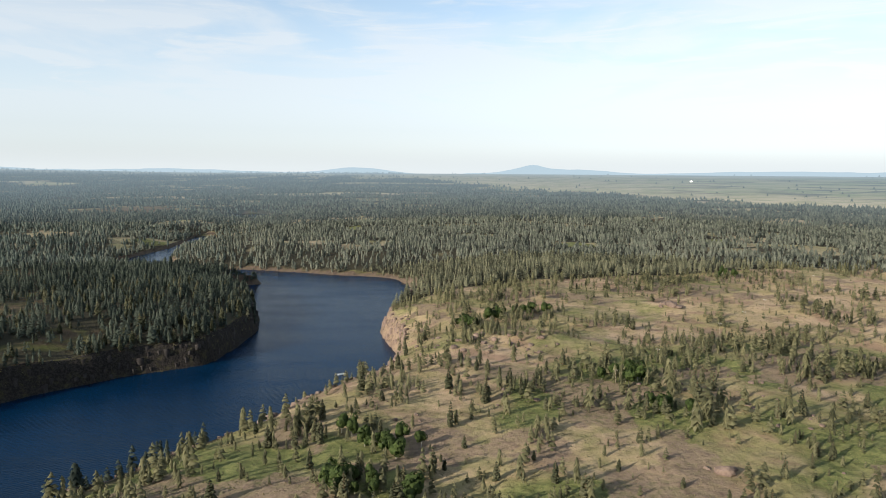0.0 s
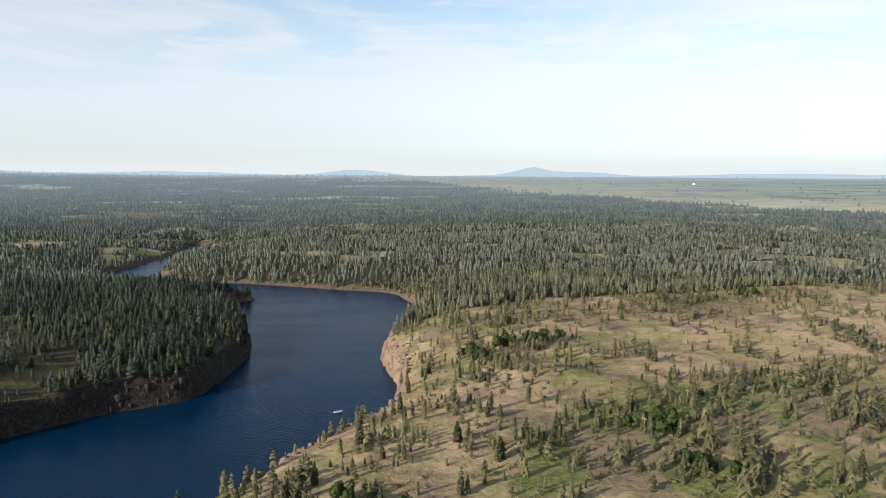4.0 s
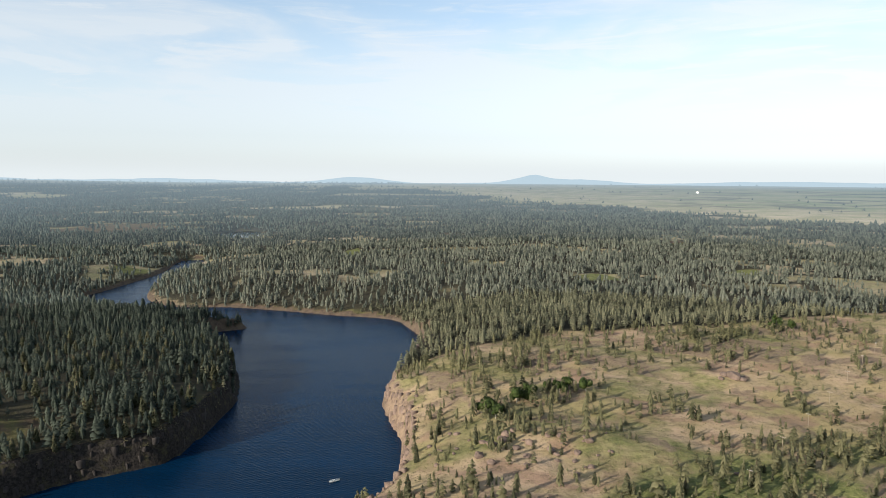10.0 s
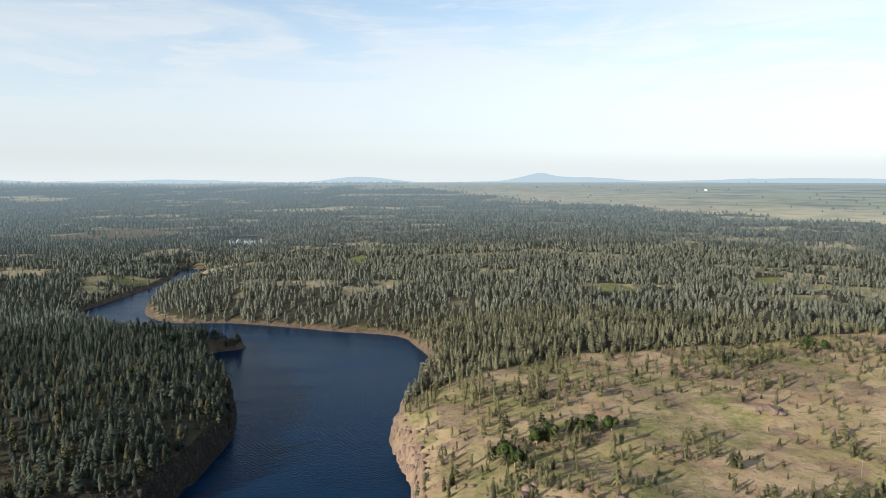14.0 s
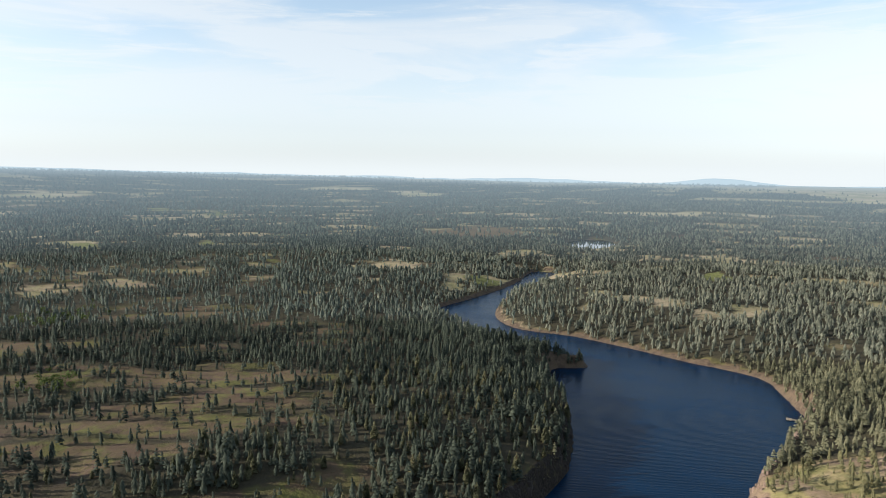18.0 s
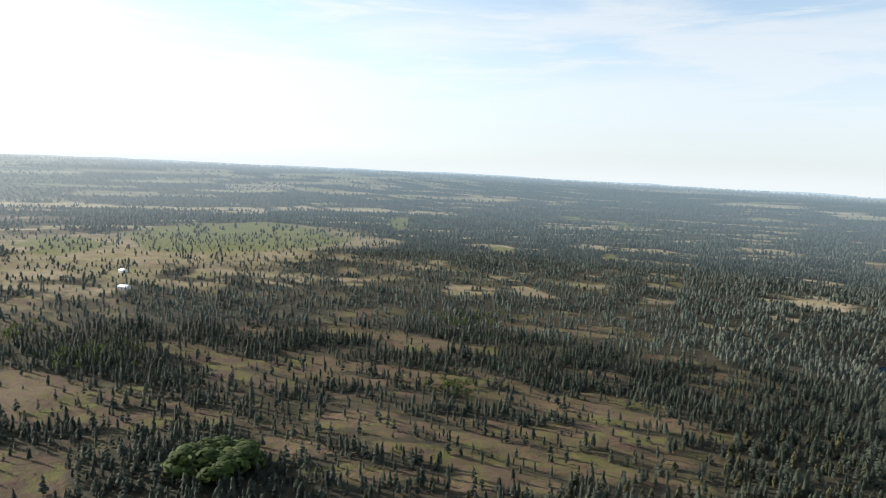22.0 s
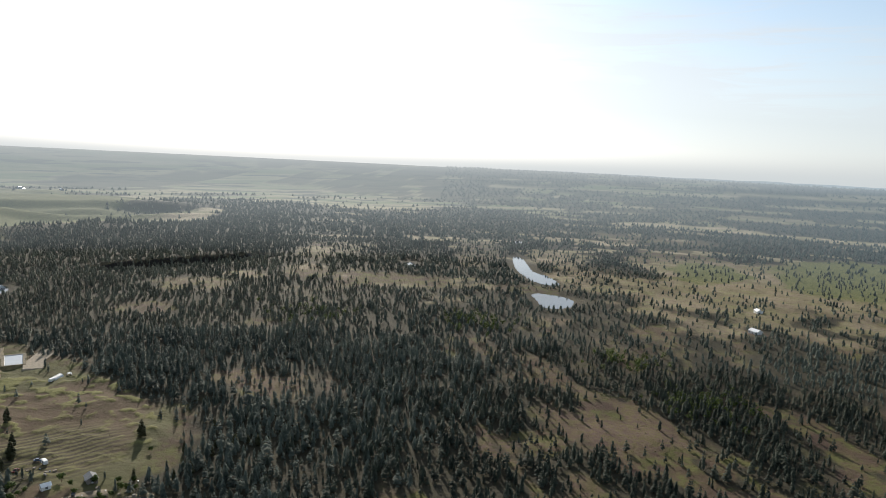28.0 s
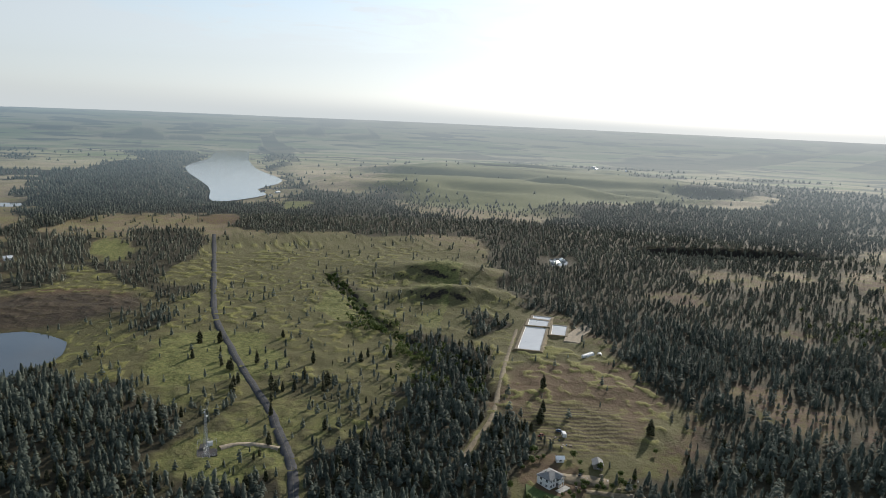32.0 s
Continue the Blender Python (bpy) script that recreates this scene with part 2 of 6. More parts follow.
def painted_haze(m, most=0.80, tint=(0.165, 0.222, 0.262), rim=0.5):
    """Haze painted as emission over the far land and woods, thicker the farther it is and brighter towards the sun."""
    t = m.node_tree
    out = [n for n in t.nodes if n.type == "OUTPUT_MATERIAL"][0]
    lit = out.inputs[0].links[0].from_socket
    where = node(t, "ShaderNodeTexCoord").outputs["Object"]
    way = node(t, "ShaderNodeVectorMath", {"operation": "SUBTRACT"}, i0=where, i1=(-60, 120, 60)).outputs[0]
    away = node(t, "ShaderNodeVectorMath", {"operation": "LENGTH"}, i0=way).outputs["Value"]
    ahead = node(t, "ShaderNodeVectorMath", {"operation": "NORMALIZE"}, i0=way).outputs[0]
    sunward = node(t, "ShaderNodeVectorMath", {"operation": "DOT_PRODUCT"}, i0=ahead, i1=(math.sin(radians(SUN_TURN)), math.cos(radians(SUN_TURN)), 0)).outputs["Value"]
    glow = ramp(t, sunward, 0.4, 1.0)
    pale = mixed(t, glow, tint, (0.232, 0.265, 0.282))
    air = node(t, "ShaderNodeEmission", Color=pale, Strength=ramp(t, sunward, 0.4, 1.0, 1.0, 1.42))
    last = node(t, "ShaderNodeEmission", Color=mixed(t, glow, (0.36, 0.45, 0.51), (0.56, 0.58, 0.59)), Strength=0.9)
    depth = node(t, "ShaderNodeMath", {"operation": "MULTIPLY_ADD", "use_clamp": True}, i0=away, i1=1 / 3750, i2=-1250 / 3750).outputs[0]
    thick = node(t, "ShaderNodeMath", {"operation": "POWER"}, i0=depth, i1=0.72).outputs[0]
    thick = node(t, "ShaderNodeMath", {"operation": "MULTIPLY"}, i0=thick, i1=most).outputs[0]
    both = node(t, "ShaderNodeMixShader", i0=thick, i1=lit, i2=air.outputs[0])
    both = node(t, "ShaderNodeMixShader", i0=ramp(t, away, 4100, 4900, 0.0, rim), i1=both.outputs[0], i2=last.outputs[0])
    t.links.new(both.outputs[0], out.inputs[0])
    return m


def leaf_material(name, a, b, per_object=False):
    m, t = material(name)
    pick = node(t, "ShaderNodeObjectInfo").outputs["Random"] if per_object else node(t, "ShaderNodeNewGeometry").outputs["Random Per Island"]
    c = mixed(t, pick, a, b)
    tree = noise_at(t, 0.2, 2)
    c = mixed(t, ramp(t, tree, 0.52, 0.64, 0, 0.65), c, tuple(v * 1.15 for v in b))
    c = mixed(t, ramp(t, tree, 0.48, 0.36, 0, 0.70), c, tuple(v * 0.75 for v in a))
    c = mixed(t, ramp(t, noise_at(t, 0.7, 3), 0.4, 0.7, 0, 0.5), c, tuple(v * 0.6 for v in a))
    c = mixed(t, ramp(t, noise_at(t, 0.02, 3), 0.4, 0.65, 0, 0.45), c, tuple(v * 1.25 for v in b))
    finish(m, c, 0.75, spec=0.15)
    out = [n for n in t.nodes if n.type == "OUTPUT_MATERIAL"][0]
    lit = out.inputs[0].links[0].from_socket
    through_leaf = node(t, "ShaderNodeBsdfTranslucent", Color=c).outputs[0]
    t.links.new(node(t, "ShaderNodeMixShader", i0=0.40, i1=lit, i2=through_leaf).outputs[0], out.inputs[0])
    return m


def water_material(name, colour, wave, height, gloss=0.08, calm=1.0, tint=(1.0, 1.0, 1.0, 1.0)):
    m, t = material(name)
    where = node(t, "ShaderNodeTexCoord").outputs["Object"]
    a = noise_at(t, wave, 3, node(t, "ShaderNodeMapping", i0=where, i2=(0, 0, 0.5), i3=(1, 2.6, 1)).outputs[0])
    b = noise_at(t, 0.011, 3, node(t, "ShaderNodeMapping", i0=where, i2=(0, 0, 0.7), i3=(1, 3.2, 1)).outputs[0])
    c = mixed(t, ramp(t, b, 0.4, 0.7), colour, tuple(v * 1.35 for v in colour))
    n = node(t, "ShaderNodeBump", Height=a, Strength=height, Distance=0.6).outputs[0]
    rings = node(t, "ShaderNodeTexWave", Vector=node(t, "ShaderNodeMapping", i0=where, i2=(0, 0, 0.95)).outputs[0], Scale=0.16, Distortion=1.2, Detail=1).outputs["Fac"]
    n = node(t, "ShaderNodeBump", Height=rings, Strength=height * 0.3, Distance=0.4, Normal=n).outputs[0]
    rough = ramp(t, b, 0.4, 0.65, 0.14 * calm, 0.26 * calm)
    m = finish(m, c, 0.1, n, spec=gloss, IOR=1.33, Specular_Tint=tint)
    t.links.new(rough, [x for x in t.nodes if x.type == "BSDF_PRINCIPLED"][0].inputs["Roughness"])
    return m


MIDDLE = (-60.0, 120.0)
GROUND = ground_material()
FAR_PLAIN = ground_material(True)
# lightened for the haze before the mid-distance woods
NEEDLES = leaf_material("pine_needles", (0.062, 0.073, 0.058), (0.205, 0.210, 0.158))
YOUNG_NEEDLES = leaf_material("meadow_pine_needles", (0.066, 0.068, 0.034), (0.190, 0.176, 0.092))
# shaded copy of the needle colour, for the west woods
SHADED_NEEDLES = leaf_material("shaded_pine_needles", (0.023, 0.033, 0.026), (0.082, 0.096, 0.070))
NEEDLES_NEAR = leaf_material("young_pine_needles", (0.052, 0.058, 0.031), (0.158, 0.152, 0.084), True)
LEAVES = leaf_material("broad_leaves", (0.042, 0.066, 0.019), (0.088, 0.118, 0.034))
# far needles with haze painted over them as emission
FAR_NEEDLES = painted_haze(leaf_material("hazed_pine_needles", (0.044, 0.056, 0.046), (0.150, 0.158, 0.122)))
# haze painted into the needle colour, for south and mid-distance west
HAZY_NEEDLES = leaf_material("hazy_pine_needles", (0.046, 0.062, 0.052), (0.152, 0.175, 0.142))
# sunlit copy of the needle colour, for woods by the meadow
SUNLIT_NEEDLES = leaf_material("sunlit_pine_needles", (0.066, 0.070, 0.044), (0.218, 0.210, 0.130))
FAR_SHADED_NEEDLES = painted_haze(leaf_material("far_shaded_needles", (0.040, 0.054, 0.046), (0.125, 0.145, 0.118)))
# the hills' blue is almost all painted haze
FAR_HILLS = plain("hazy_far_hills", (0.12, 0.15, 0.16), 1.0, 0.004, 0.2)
FAR_HILLS = painted_haze(FAR_HILLS, 0.97, (0.34, 0.44, 0.51), 0.4)
BARK = plain("pine_bark", (0.16, 0.095, 0.06), 0.95, 2.0, 0.35)
SAGE = leaf_material("sage_leaves", (0.085, 0.082, 0.045), (0.135, 0.120, 0.068))
# specular tint paints the pale sky's reflection blue
WATER = water_material("deep_lake_water", (0.0008, 0.0125, 0.0340), 0.35, 0.30, 0.075, tint=(0.22, 0.58, 1.0, 1.0))
# white sky reflection painted into the far lake's pale base colour
FAR_LAKE_WATER = water_material("pale_sky_lake_water", (0.165, 0.190, 0.205), 0.12, 0.15, 1.0, 0.3)
POND_WATER = water_material("shallow_pond_water", (0.030, 0.042, 0.055), 0.5, 0.005, 1.0, 0.25)


# ---- the lie of the land ----
GREEN_a = [(183, 925, 26, 34, 13, 0), (381, 962, 24, 40, 24, 0), (-159, 1277, 24, 60, -7, 0), (-1240, 959, 28, 60, -56, 0), (-1093, 1119, 19, 53, -47, 0), (-809, 1008, 18, 28, -42, 0), (-2023, 1756, 32, 137, -51, 0), (-1758, 1770, 44, 166, -46, 0.2), (-475, 1097, 34, 30, -25, 0.2), (-1644, 518, 146, 305, -77, 0.1), (-871, 656, 19, 25, -59, 0), (-1920, 1030, 38, 259, -65, 0.1), (-1223, 952, 23, 64, -56, 0)]
GREEN_b = [(-1504, 473, 178, 229, -78, 0.1), (-881, 125, 27, 43, -95, 0.1), (-1583, 520, 249, 251, -77, 0.15), (-1459, 147, 73, 130, -92, 0.12), (-147, -376, 61, 76, -175, 0.05), (-440, -535, 60, 141, -155, 0.02), (-149, -202, 27, 36, -173, 0.12), (-53, -863, 31, 87, 177, 0), (-1261, -1786, 609, 705, -149, 0.01), (-391, -1295, 35, 96, -169, 0.05), (-285, -495, 29, 67, -165, 0.02)]
DRY_a = [(421, 1336, 29, 58, 19, 0.1), (666, 1452, 41, 111, 26, 0.1), (-168, 999, 18, 29, -10, 0.1), (7, 1580, 48, 105, 0, 0.1), (-220, 2582, 102, 208, -4, 0.2), (-90, 1625, 74, 71, -2, 0.3), (-480, 1705, 72, 149, -16, 0.05), (-598, 1131, 33, 53, -30, 0.2), (-478, 1082, 49, 37, -25, 0.2), (-338, 1895, 59, 104, -10, 0.3), (170, 1369, 40, 59, 8, 0.3), (-389, 506, 30, 16, -45, 0.05), (-385, 394, 28, 14, -55, 0.1), (-328, 371, 30, 10, -53, 0.1), (-473, 542, 40, 16, -48, 0.2), (-292, 594, 26, 12, -31, 0.3)]
DRY_b = [(-236, 570, 19, 12, -26, 0.35), (-421, 454, 41, 13, -52, 0.25), (-1424, 1684, 94, 94, -42, 0.3), (-695, 1089, 55, 38, -35, 0.2), (-609, 1118, 23, 51, -31, 0.1), (-638, 841, 21, 17, -41, 0.3), (-1700, 778, 102, 124, -70, 0.2), (-691, 444, 54, 57, -67, 0.1), (-951, 320, 30, 59, -80, 0.15), (-345, 371, 15, 13, -57, 0.12), (-325, 586, 42, 11, -35, 0.35), (-523, 91, 42, 21, -102, 0.18), (-880, 126, 28, 44, -94, 0.1), (-959, 308, 60, 58, -82, 0.15), (-1545, 106, 101, 255, -93, 0.15), (-1997, -95, 86, 141, -98, 0.1)]
DRY_c = [(-714, 442, 42, 49, -69, 0.12), (-420, 523, 50, 14, -47, 0.18), (-818, -20, 32, 27, -105, 0.3), (-721, 78, 14, 13, -99, 0.08), (-1465, -315, 52, 271, -109, 0.3), (-1026, -286, 87, 74, -116, 0.06), (-1261, -542, 68, 117, -121, 0.25), (-1505, -320, 60, 159, -109, 0.3), (-874, 192, 30, 36, -90, 0.15), (-718, 75, 19, 20, -100, 0.08), (-733, 468, 50, 40, -67, 0.25), (-2007, 12, 181, 139, -95, 0.25), (-256, -474, 121, 169, -167, 0.06), (-487, -793, 149, 145, -158, 0.07), (-242, -264, 36, 42, -163, 0.2), (-73, -364, 36, 39, 176, 0.12)]
DRY_d = [(-826, -498, 70, 59, -133, 0.25), (-663, -415, 49, 28, -137, 0.25), (-368, -281, 10, 81, -151, 0.05), (-789, -2150, 332, 530, -163, 0.02)]
SOIL_a = [(-764, 1682, 119, 167, -25, 0.12), (-308, 462, 27, 15, -42, 0.1), (-270, 491, 20, 13, -36, 0.15), (-170, 523, 11, 17, -21, 0.1), (-336, 353, 13, 13, -56, 0.1), (-419, 283, 30, 11, -74, 0.12), (-359, 315, 20, 10, -66, 0.1), (-390, 517, 37, 21, -45, 0.06), (-282, 483, 27, 9, -38, 0.2), (-391, 380, 27, 11, -59, 0.2), (-593, 112, 45, 31, -98, 0.18), (-437, 355, 50, 11, -66, 0.18), (-496, 337, 23, 11, -71, 0.3), (-468, 539, 43, 11, -49, 0.3), (-649, 29, 21, 16, -105, 0.3), (-405, 296, 18, 9, -73, 0.2)]
SOIL_b = [(-553, -114, 29, 30, -123, 0.2), (-562, 132, 45, 29, -97, 0.22), (-499, 66, 22, 17, -107, 0.28), (-406, -207, 60, 85, -143, 0.015), (-21, -564, 60, 56, 173, 0), (-537, -145, 39, 55, -128, 0.18), (-225, -1120, 43, 65, -174, 0), (-310, -109, 19, 32, -146, 0.02)]
FIELD_a = [(1165, 4038, 790, 362, 16, 0.02), (1586, 3133, 461, 288, 27, 0.04), (-1894, 3210, 134, 141, -31, 0.1), (-22, 4257, 305, 136, 0, 0.1), (-2269, 3168, 178, 108, -36, 0), (-1782, 3110, 139, 106, -30, 0.1), (-2584, -1199, 322, 335, -119, 0.03), (-2861, -1730, 423, 167, -124, 0.03), (120, -2794, 188, 466, 175, 0.05), (-2946, -2070, 417, 239, -128, 0.1), (-2587, -3402, 1406, 350, -145, 0.02)]
STAND_a = [(-23, 301, 17, 20, -4, 0.75), (-61, 231, 15, 10, -14, 0.4), (-24, 239, 12, 25, -5, 0.5), (84, 315, 18, 16, 14, 0.55), (95, 284, 21, 16, 18, 0.6), (-25, 207, 16, 9, -6, 0.75), (145, 255, 21, 16, 29, 0.5), (73, 205, 24, 5, 19, 0.3), (127, 206, 10, 9, 31, 0.5), (-87, 210, 19, 7, -22, 0.3), (42, 469, 23, 23, 8, 0.65), (16, 434, 16, 11, 5, 0.5), (77, 441, 21, 13, 15, 0.45), (-2, 557, 22, 22, 1, 0.5), (-8, 433, 13, 16, 0, 0.3), (264, 629, 25, 22, 28, 0.6)]
STAND_b = [(168, 578, 58, 13, 21, 0.4), (64, 400, 24, 10, 15, 0.5), (261, 584, 35, 15, 30, 0.4)]
GREEN = GREEN_a + GREEN_b + [(-300, -480, 12, 75, -178, 0.03)]
DRY = DRY_a + DRY_b + DRY_c + DRY_d
SOIL = SOIL_a + SOIL_b + [(-312, -79, 14, 15, 0, 0)]
FIELD = FIELD_a
STAND = STAND_a + STAND_b

OPEN_a = [(-262, -241, 9, 11, -160, 0), (-299, -314, 13, 20, -159, 0), (-522, -112, 44, 25, -126, 0.15), (-533, -181, 28, 29, -131, 0.2), (-701, -263, 42, 19, -127, 0.2), (-799, -481, 56, 37, -134, 0.15), (-668, -427, 49, 34, -137, 0.2), (-927, -486, 35, 43, -129, 0.2), (-1019, -435, 36, 86, -124, 0.2), (-819, 128, 103, 104, -94, 0.2), (-675, 75, 47, 40, -100, 0.25), (-1461, 459, 362, 351, -79, 0.1), (-573, 110, 55, 37, -98, 0.25), (-519, 178, 43, 20, -90, 0.25), (-407, 380, 59, 19, -61, 0.25)]
OPEN_b = [(-386, 511, 61, 16, -46, 0.27), (-1182, 9, 81, 145, -98, 0.3), (-852, -12, 79, 90, -105, 0.38), (-1089, 180, 113, 122, -90, 0.2), (-995, 399, 111, 121, -77, 0.2), (-1472, -123, 71, 205, -102, 0.25), (-1539, 620, 203, 211, -73, 0.2), (-426, 357, 56, 14, -63, 0.12), (-361, 502, 51, 23, -44, 0.08), (-718, 449, 47, 32, -67, 0.1), (-503, 453, 51, 17, -58, 0.12), (-367, 313, 36, 11, -65, 0.12), (-320, 390, 18, 9, -51, 0.15)]
WEST_OPEN = OPEN_a + OPEN_b
SHORE_WOODS = [(-335, 950, 65, 95, 0, 1.0), (-560, 1010, 75, 60, 0, 1.0), (-185, 455, 30, 26, 0, 1.2), (-225, 415, 34, 26, -40, 1.2), (-262, 372, 34, 30, -40, 1.2), (-180, 520, 22, 40, 0, 1.1), (-205, 590, 26, 50, -20, 1.1), (-235, 660, 26, 50, -15, 1.1), (-212, 745, 16, 12, 0, 1.2), (-260, 730, 40, 30, 0, 1.1)]
EAST_SHORE = [(-245, 67), (-198, 120), (-160, 180), (-129, 223), (-116, 242), (-109, 259), (-95, 270), (-83, 285), (-70, 310), (-58, 330), (-48, 350), (-34, 386), (-30, 440), (-35, 474), (-47, 517), (-47, 551), (-35, 610), (-26, 678), (-23, 693), (-38, 741), (-62, 792), (-120, 811), (-183, 835), (-249, 855), (-308, 855), (-346, 883), (-371, 923), (-395, 997), (-411, 1098), (-413, 1187), (-422, 1285)]
WEST_SHORE = [(-462, 1277), (-437, 1136), (-439, 998), (-447, 911), (-427, 886), (-359, 828), (-310, 793), (-261, 774), (-230, 754), (-205, 753), (-203, 743), (-226, 726), (-212, 685), (-179, 627), (-158, 576), (-145, 530), (-145, 498), (-151, 439), (-163, 424), (-190, 407), (-220, 378), (-238, 353), (-274, 293), (-301, 217), (-301, 141), (-283, 87)]
MEADOW = [(-20, 569), (14, 589), (81, 633), (139, 639), (208, 647), (271, 666), (368, 697), (1100, 850), (1100, -300), (-200, 40), (-120, 215), (-50, 340), (-45, 540)]
ROAD = [(-130, 20), (-160, -60), (-170, -127), (-177, -175), (-177, -223), (-176, -260), (-170, -314), (-165, -382), (-161, -485), (-168, -594), (-181, -751), (-198, -967)]

CANYON = [(196, -1985), (93, -2197), (-2, -3183), (-261, -3368), (-336, -2974), (-247, -2644), (-200, -2243), (-242, -1777), (-218, -1332), (-349, -1323), (-425, -1341), (-560, -1568), (-605, -1327), (-624, -1154), (-703, -1044), (-817, -969), (-1029, -1098), (-1200, -1130), (-1553, -1128), (-2017, -1467), (-2381, -1490), (-2400, -1259), (-476, -12), (-350, -60), (-392, -99), (-436, -129), (-458, -161), (-471, -229), (-483, -275), (-502, -354), (-477, -425), (-496, -512), (-520, -603), (-527, -690), (-484, -786), (-399, -938), (-286, -991), (-202, -1067), (-182, -1195), (5, -1187), (69, -1033)]
MARSH_WOOD = [(115, -1067), (-8, -1005), (-30, -858), (-22, -747), (12, -638), (42, -633)]
ROADSIDE = [(-89, -1021), (-159, -1041), (-178, -980), (-165, -834), (-94, -640), (-59, -648), (-67, -738)]
MARSH_EDGE = [(-88, -642), (-141, -616), (-132, -532), (-100, -445), (-86, -466)]
CREEK_WOOD = [(-672, -3950), (-835, -3775), (-578, -2262), (-536, -1549), (-598, -1401), (-603, -1173), (-706, -1003), (-647, -797), (-487, -905), (-382, -1044), (-424, -1489), (-490, -2032), (-530, -2520)]
GULLY_LINE = [(-312, -640), (-307, -600), (-309, -537), (-302, -467), (-307, -406), (-318, -360), (-331, -325), (-340, -287), (-330, -230)]
GULLY = [(-176, -137), (-182, -167), (-200, -192), (-236, -212), (-272, -240), (-298, -270), (-305, -300), (-314, -360), (-308, -403), (-310, -458), (-302, -561), (-309, -643), (-324, -604), (-325, -486), (-334, -419), (-350, -344), (-347, -260), (-327, -210), (-319, -175), (-295, -117), (-280, -85), (-230, -90)]
MAST_WOOD = [(20, -400), (-24, -394), (-60, -335), (-98, -263), (-114, -229), (-112, -170), (-148, -175), (-170, -178), (-172, -145), (-150, -120), (-60, -140), (0, -230)]
YARD_WOOD = [(-372, -490), (-377, -431), (-409, -422), (-434, -384), (-415, -349), (-378, -357), (-359, -394)]
WOODLANDS = [(CANYON, 1.0), (CREEK_WOOD, 0.7), (MARSH_WOOD, 0.55), (ROADSIDE, 0.6), (MARSH_EDGE, 0.4), (GULLY, 1.1), (MAST_WOOD, 1.0), (YARD_WOOD, 0.8)]
DRIVE = [(-274, -151), (-315, -196), (-348, -248), (-376, -292), (-401, -329), (-430, -372)]


def hashed(i, j, seed):
    v = np.sin(i * 127.1 + j * 311.7 + seed * 74.7) * 43758.5453
    return v - np.floor(v)


def vnoise(x, y, seed):
    i, j = np.floor(x), np.floor(y)
    u, v = x - i, y - j
    u, v = u * u * (3 - 2 * u), v * v * (3 - 2 * v)
    low = hashed(i, j, seed) * (1 - u) + hashed(i + 1, j, seed) * u
    high = hashed(i, j + 1, seed) * (1 - u) + hashed(i + 1, j + 1, seed) * u
    return low * (1 - v) + high * v


def fbm(x, y, size, seed, octaves=4):
    total, weight, out = 0.0, 1.0, 0.0
    for k in range(octaves):
        out = out + weight * vnoise(x / size * 2**k, y / size * 2**k, seed + k)
        total, weight = total + weight, weight * 0.5
    return out / total


def step(a, b, x):
    k = np.clip((x - a) / (b - a), 0, 1)  # a may lie above b
    return k * k * (3 - 2 * k)


def rounded(points, n=3):
    """A closed outline through the points, with n pieces for each side."""
    p, out = np.array(points, float), []
    for k in range(len(p)):
        a, b, c, d = p[k - 1], p[k], p[(k + 1) % len(p)], p[(k + 2) % len(p)]
        for u in np.arange(n) / n:
            out.append(0.5 * (2 * b + (c - a) * u + (2 * a - 5 * b + 4 * c - d) * u**2 + (3 * b - a - 3 * c + d) * u**3))
    return np.array(out)


def outside(x, y, outline):
    """The distance to a closed outline, negative inside it."""
    best, inner = np.full(x.shape, 1e12), np.zeros(x.shape, bool)
    for (ax, ay), (bx, by) in zip(outline, np.roll(outline, -1, 0)):
        ex, ey = bx - ax, by - ay
        u = np.clip(((x - ax) * ex + (y - ay) * ey) / (ex * ex + ey * ey + 1e-9), 0, 1)
        best = np.minimum(best, (x - ax - u * ex) ** 2 + (y - ay - u * ey) ** 2)
        inner ^= ((ay > y) != (by > y)) & (x < ex * (y - ay) / (by - ay + 1e-12) + ax)
    return np.sqrt(best) * np.where(inner, -1, 1)


def near_line(x, y, line):
    best = np.full(x.shape, 1e12)
    for (ax, ay), (bx, by) in zip(line[:-1], line[1:]):
        ex, ey = bx - ax, by - ay
        u = np.clip(((x - ax) * ex + (y - ay) * ey) / (ex * ex + ey * ey), 0, 1)
        best = np.minimum(best, (x - ax - u * ex) ** 2 + (y - ay - u * ey) ** 2)
    return np.sqrt(best)


def patch(x, y, row, ragged=0.55):
    """How far a place lies in an oval: middle, half widths across and along a bearing."""
    cx, cy, ra, rb, bearing = row[:5]
    s, c = math.sin(radians(bearing)), math.cos(radians(bearing))
    u, v = (x - cx) * c - (y - cy) * s, (x - cx) * s + (y - cy) * c
    q = np.sqrt((u / ra) ** 2 + (v / rb) ** 2) + ragged * (fbm(x, y, max(14.0, min(ra, rb) * 0.9), 31, 3) - 0.5) * 2
    return 1 - step(0.72, 1.22, q)


LAKE = rounded(EAST_SHORE + WEST_SHORE)
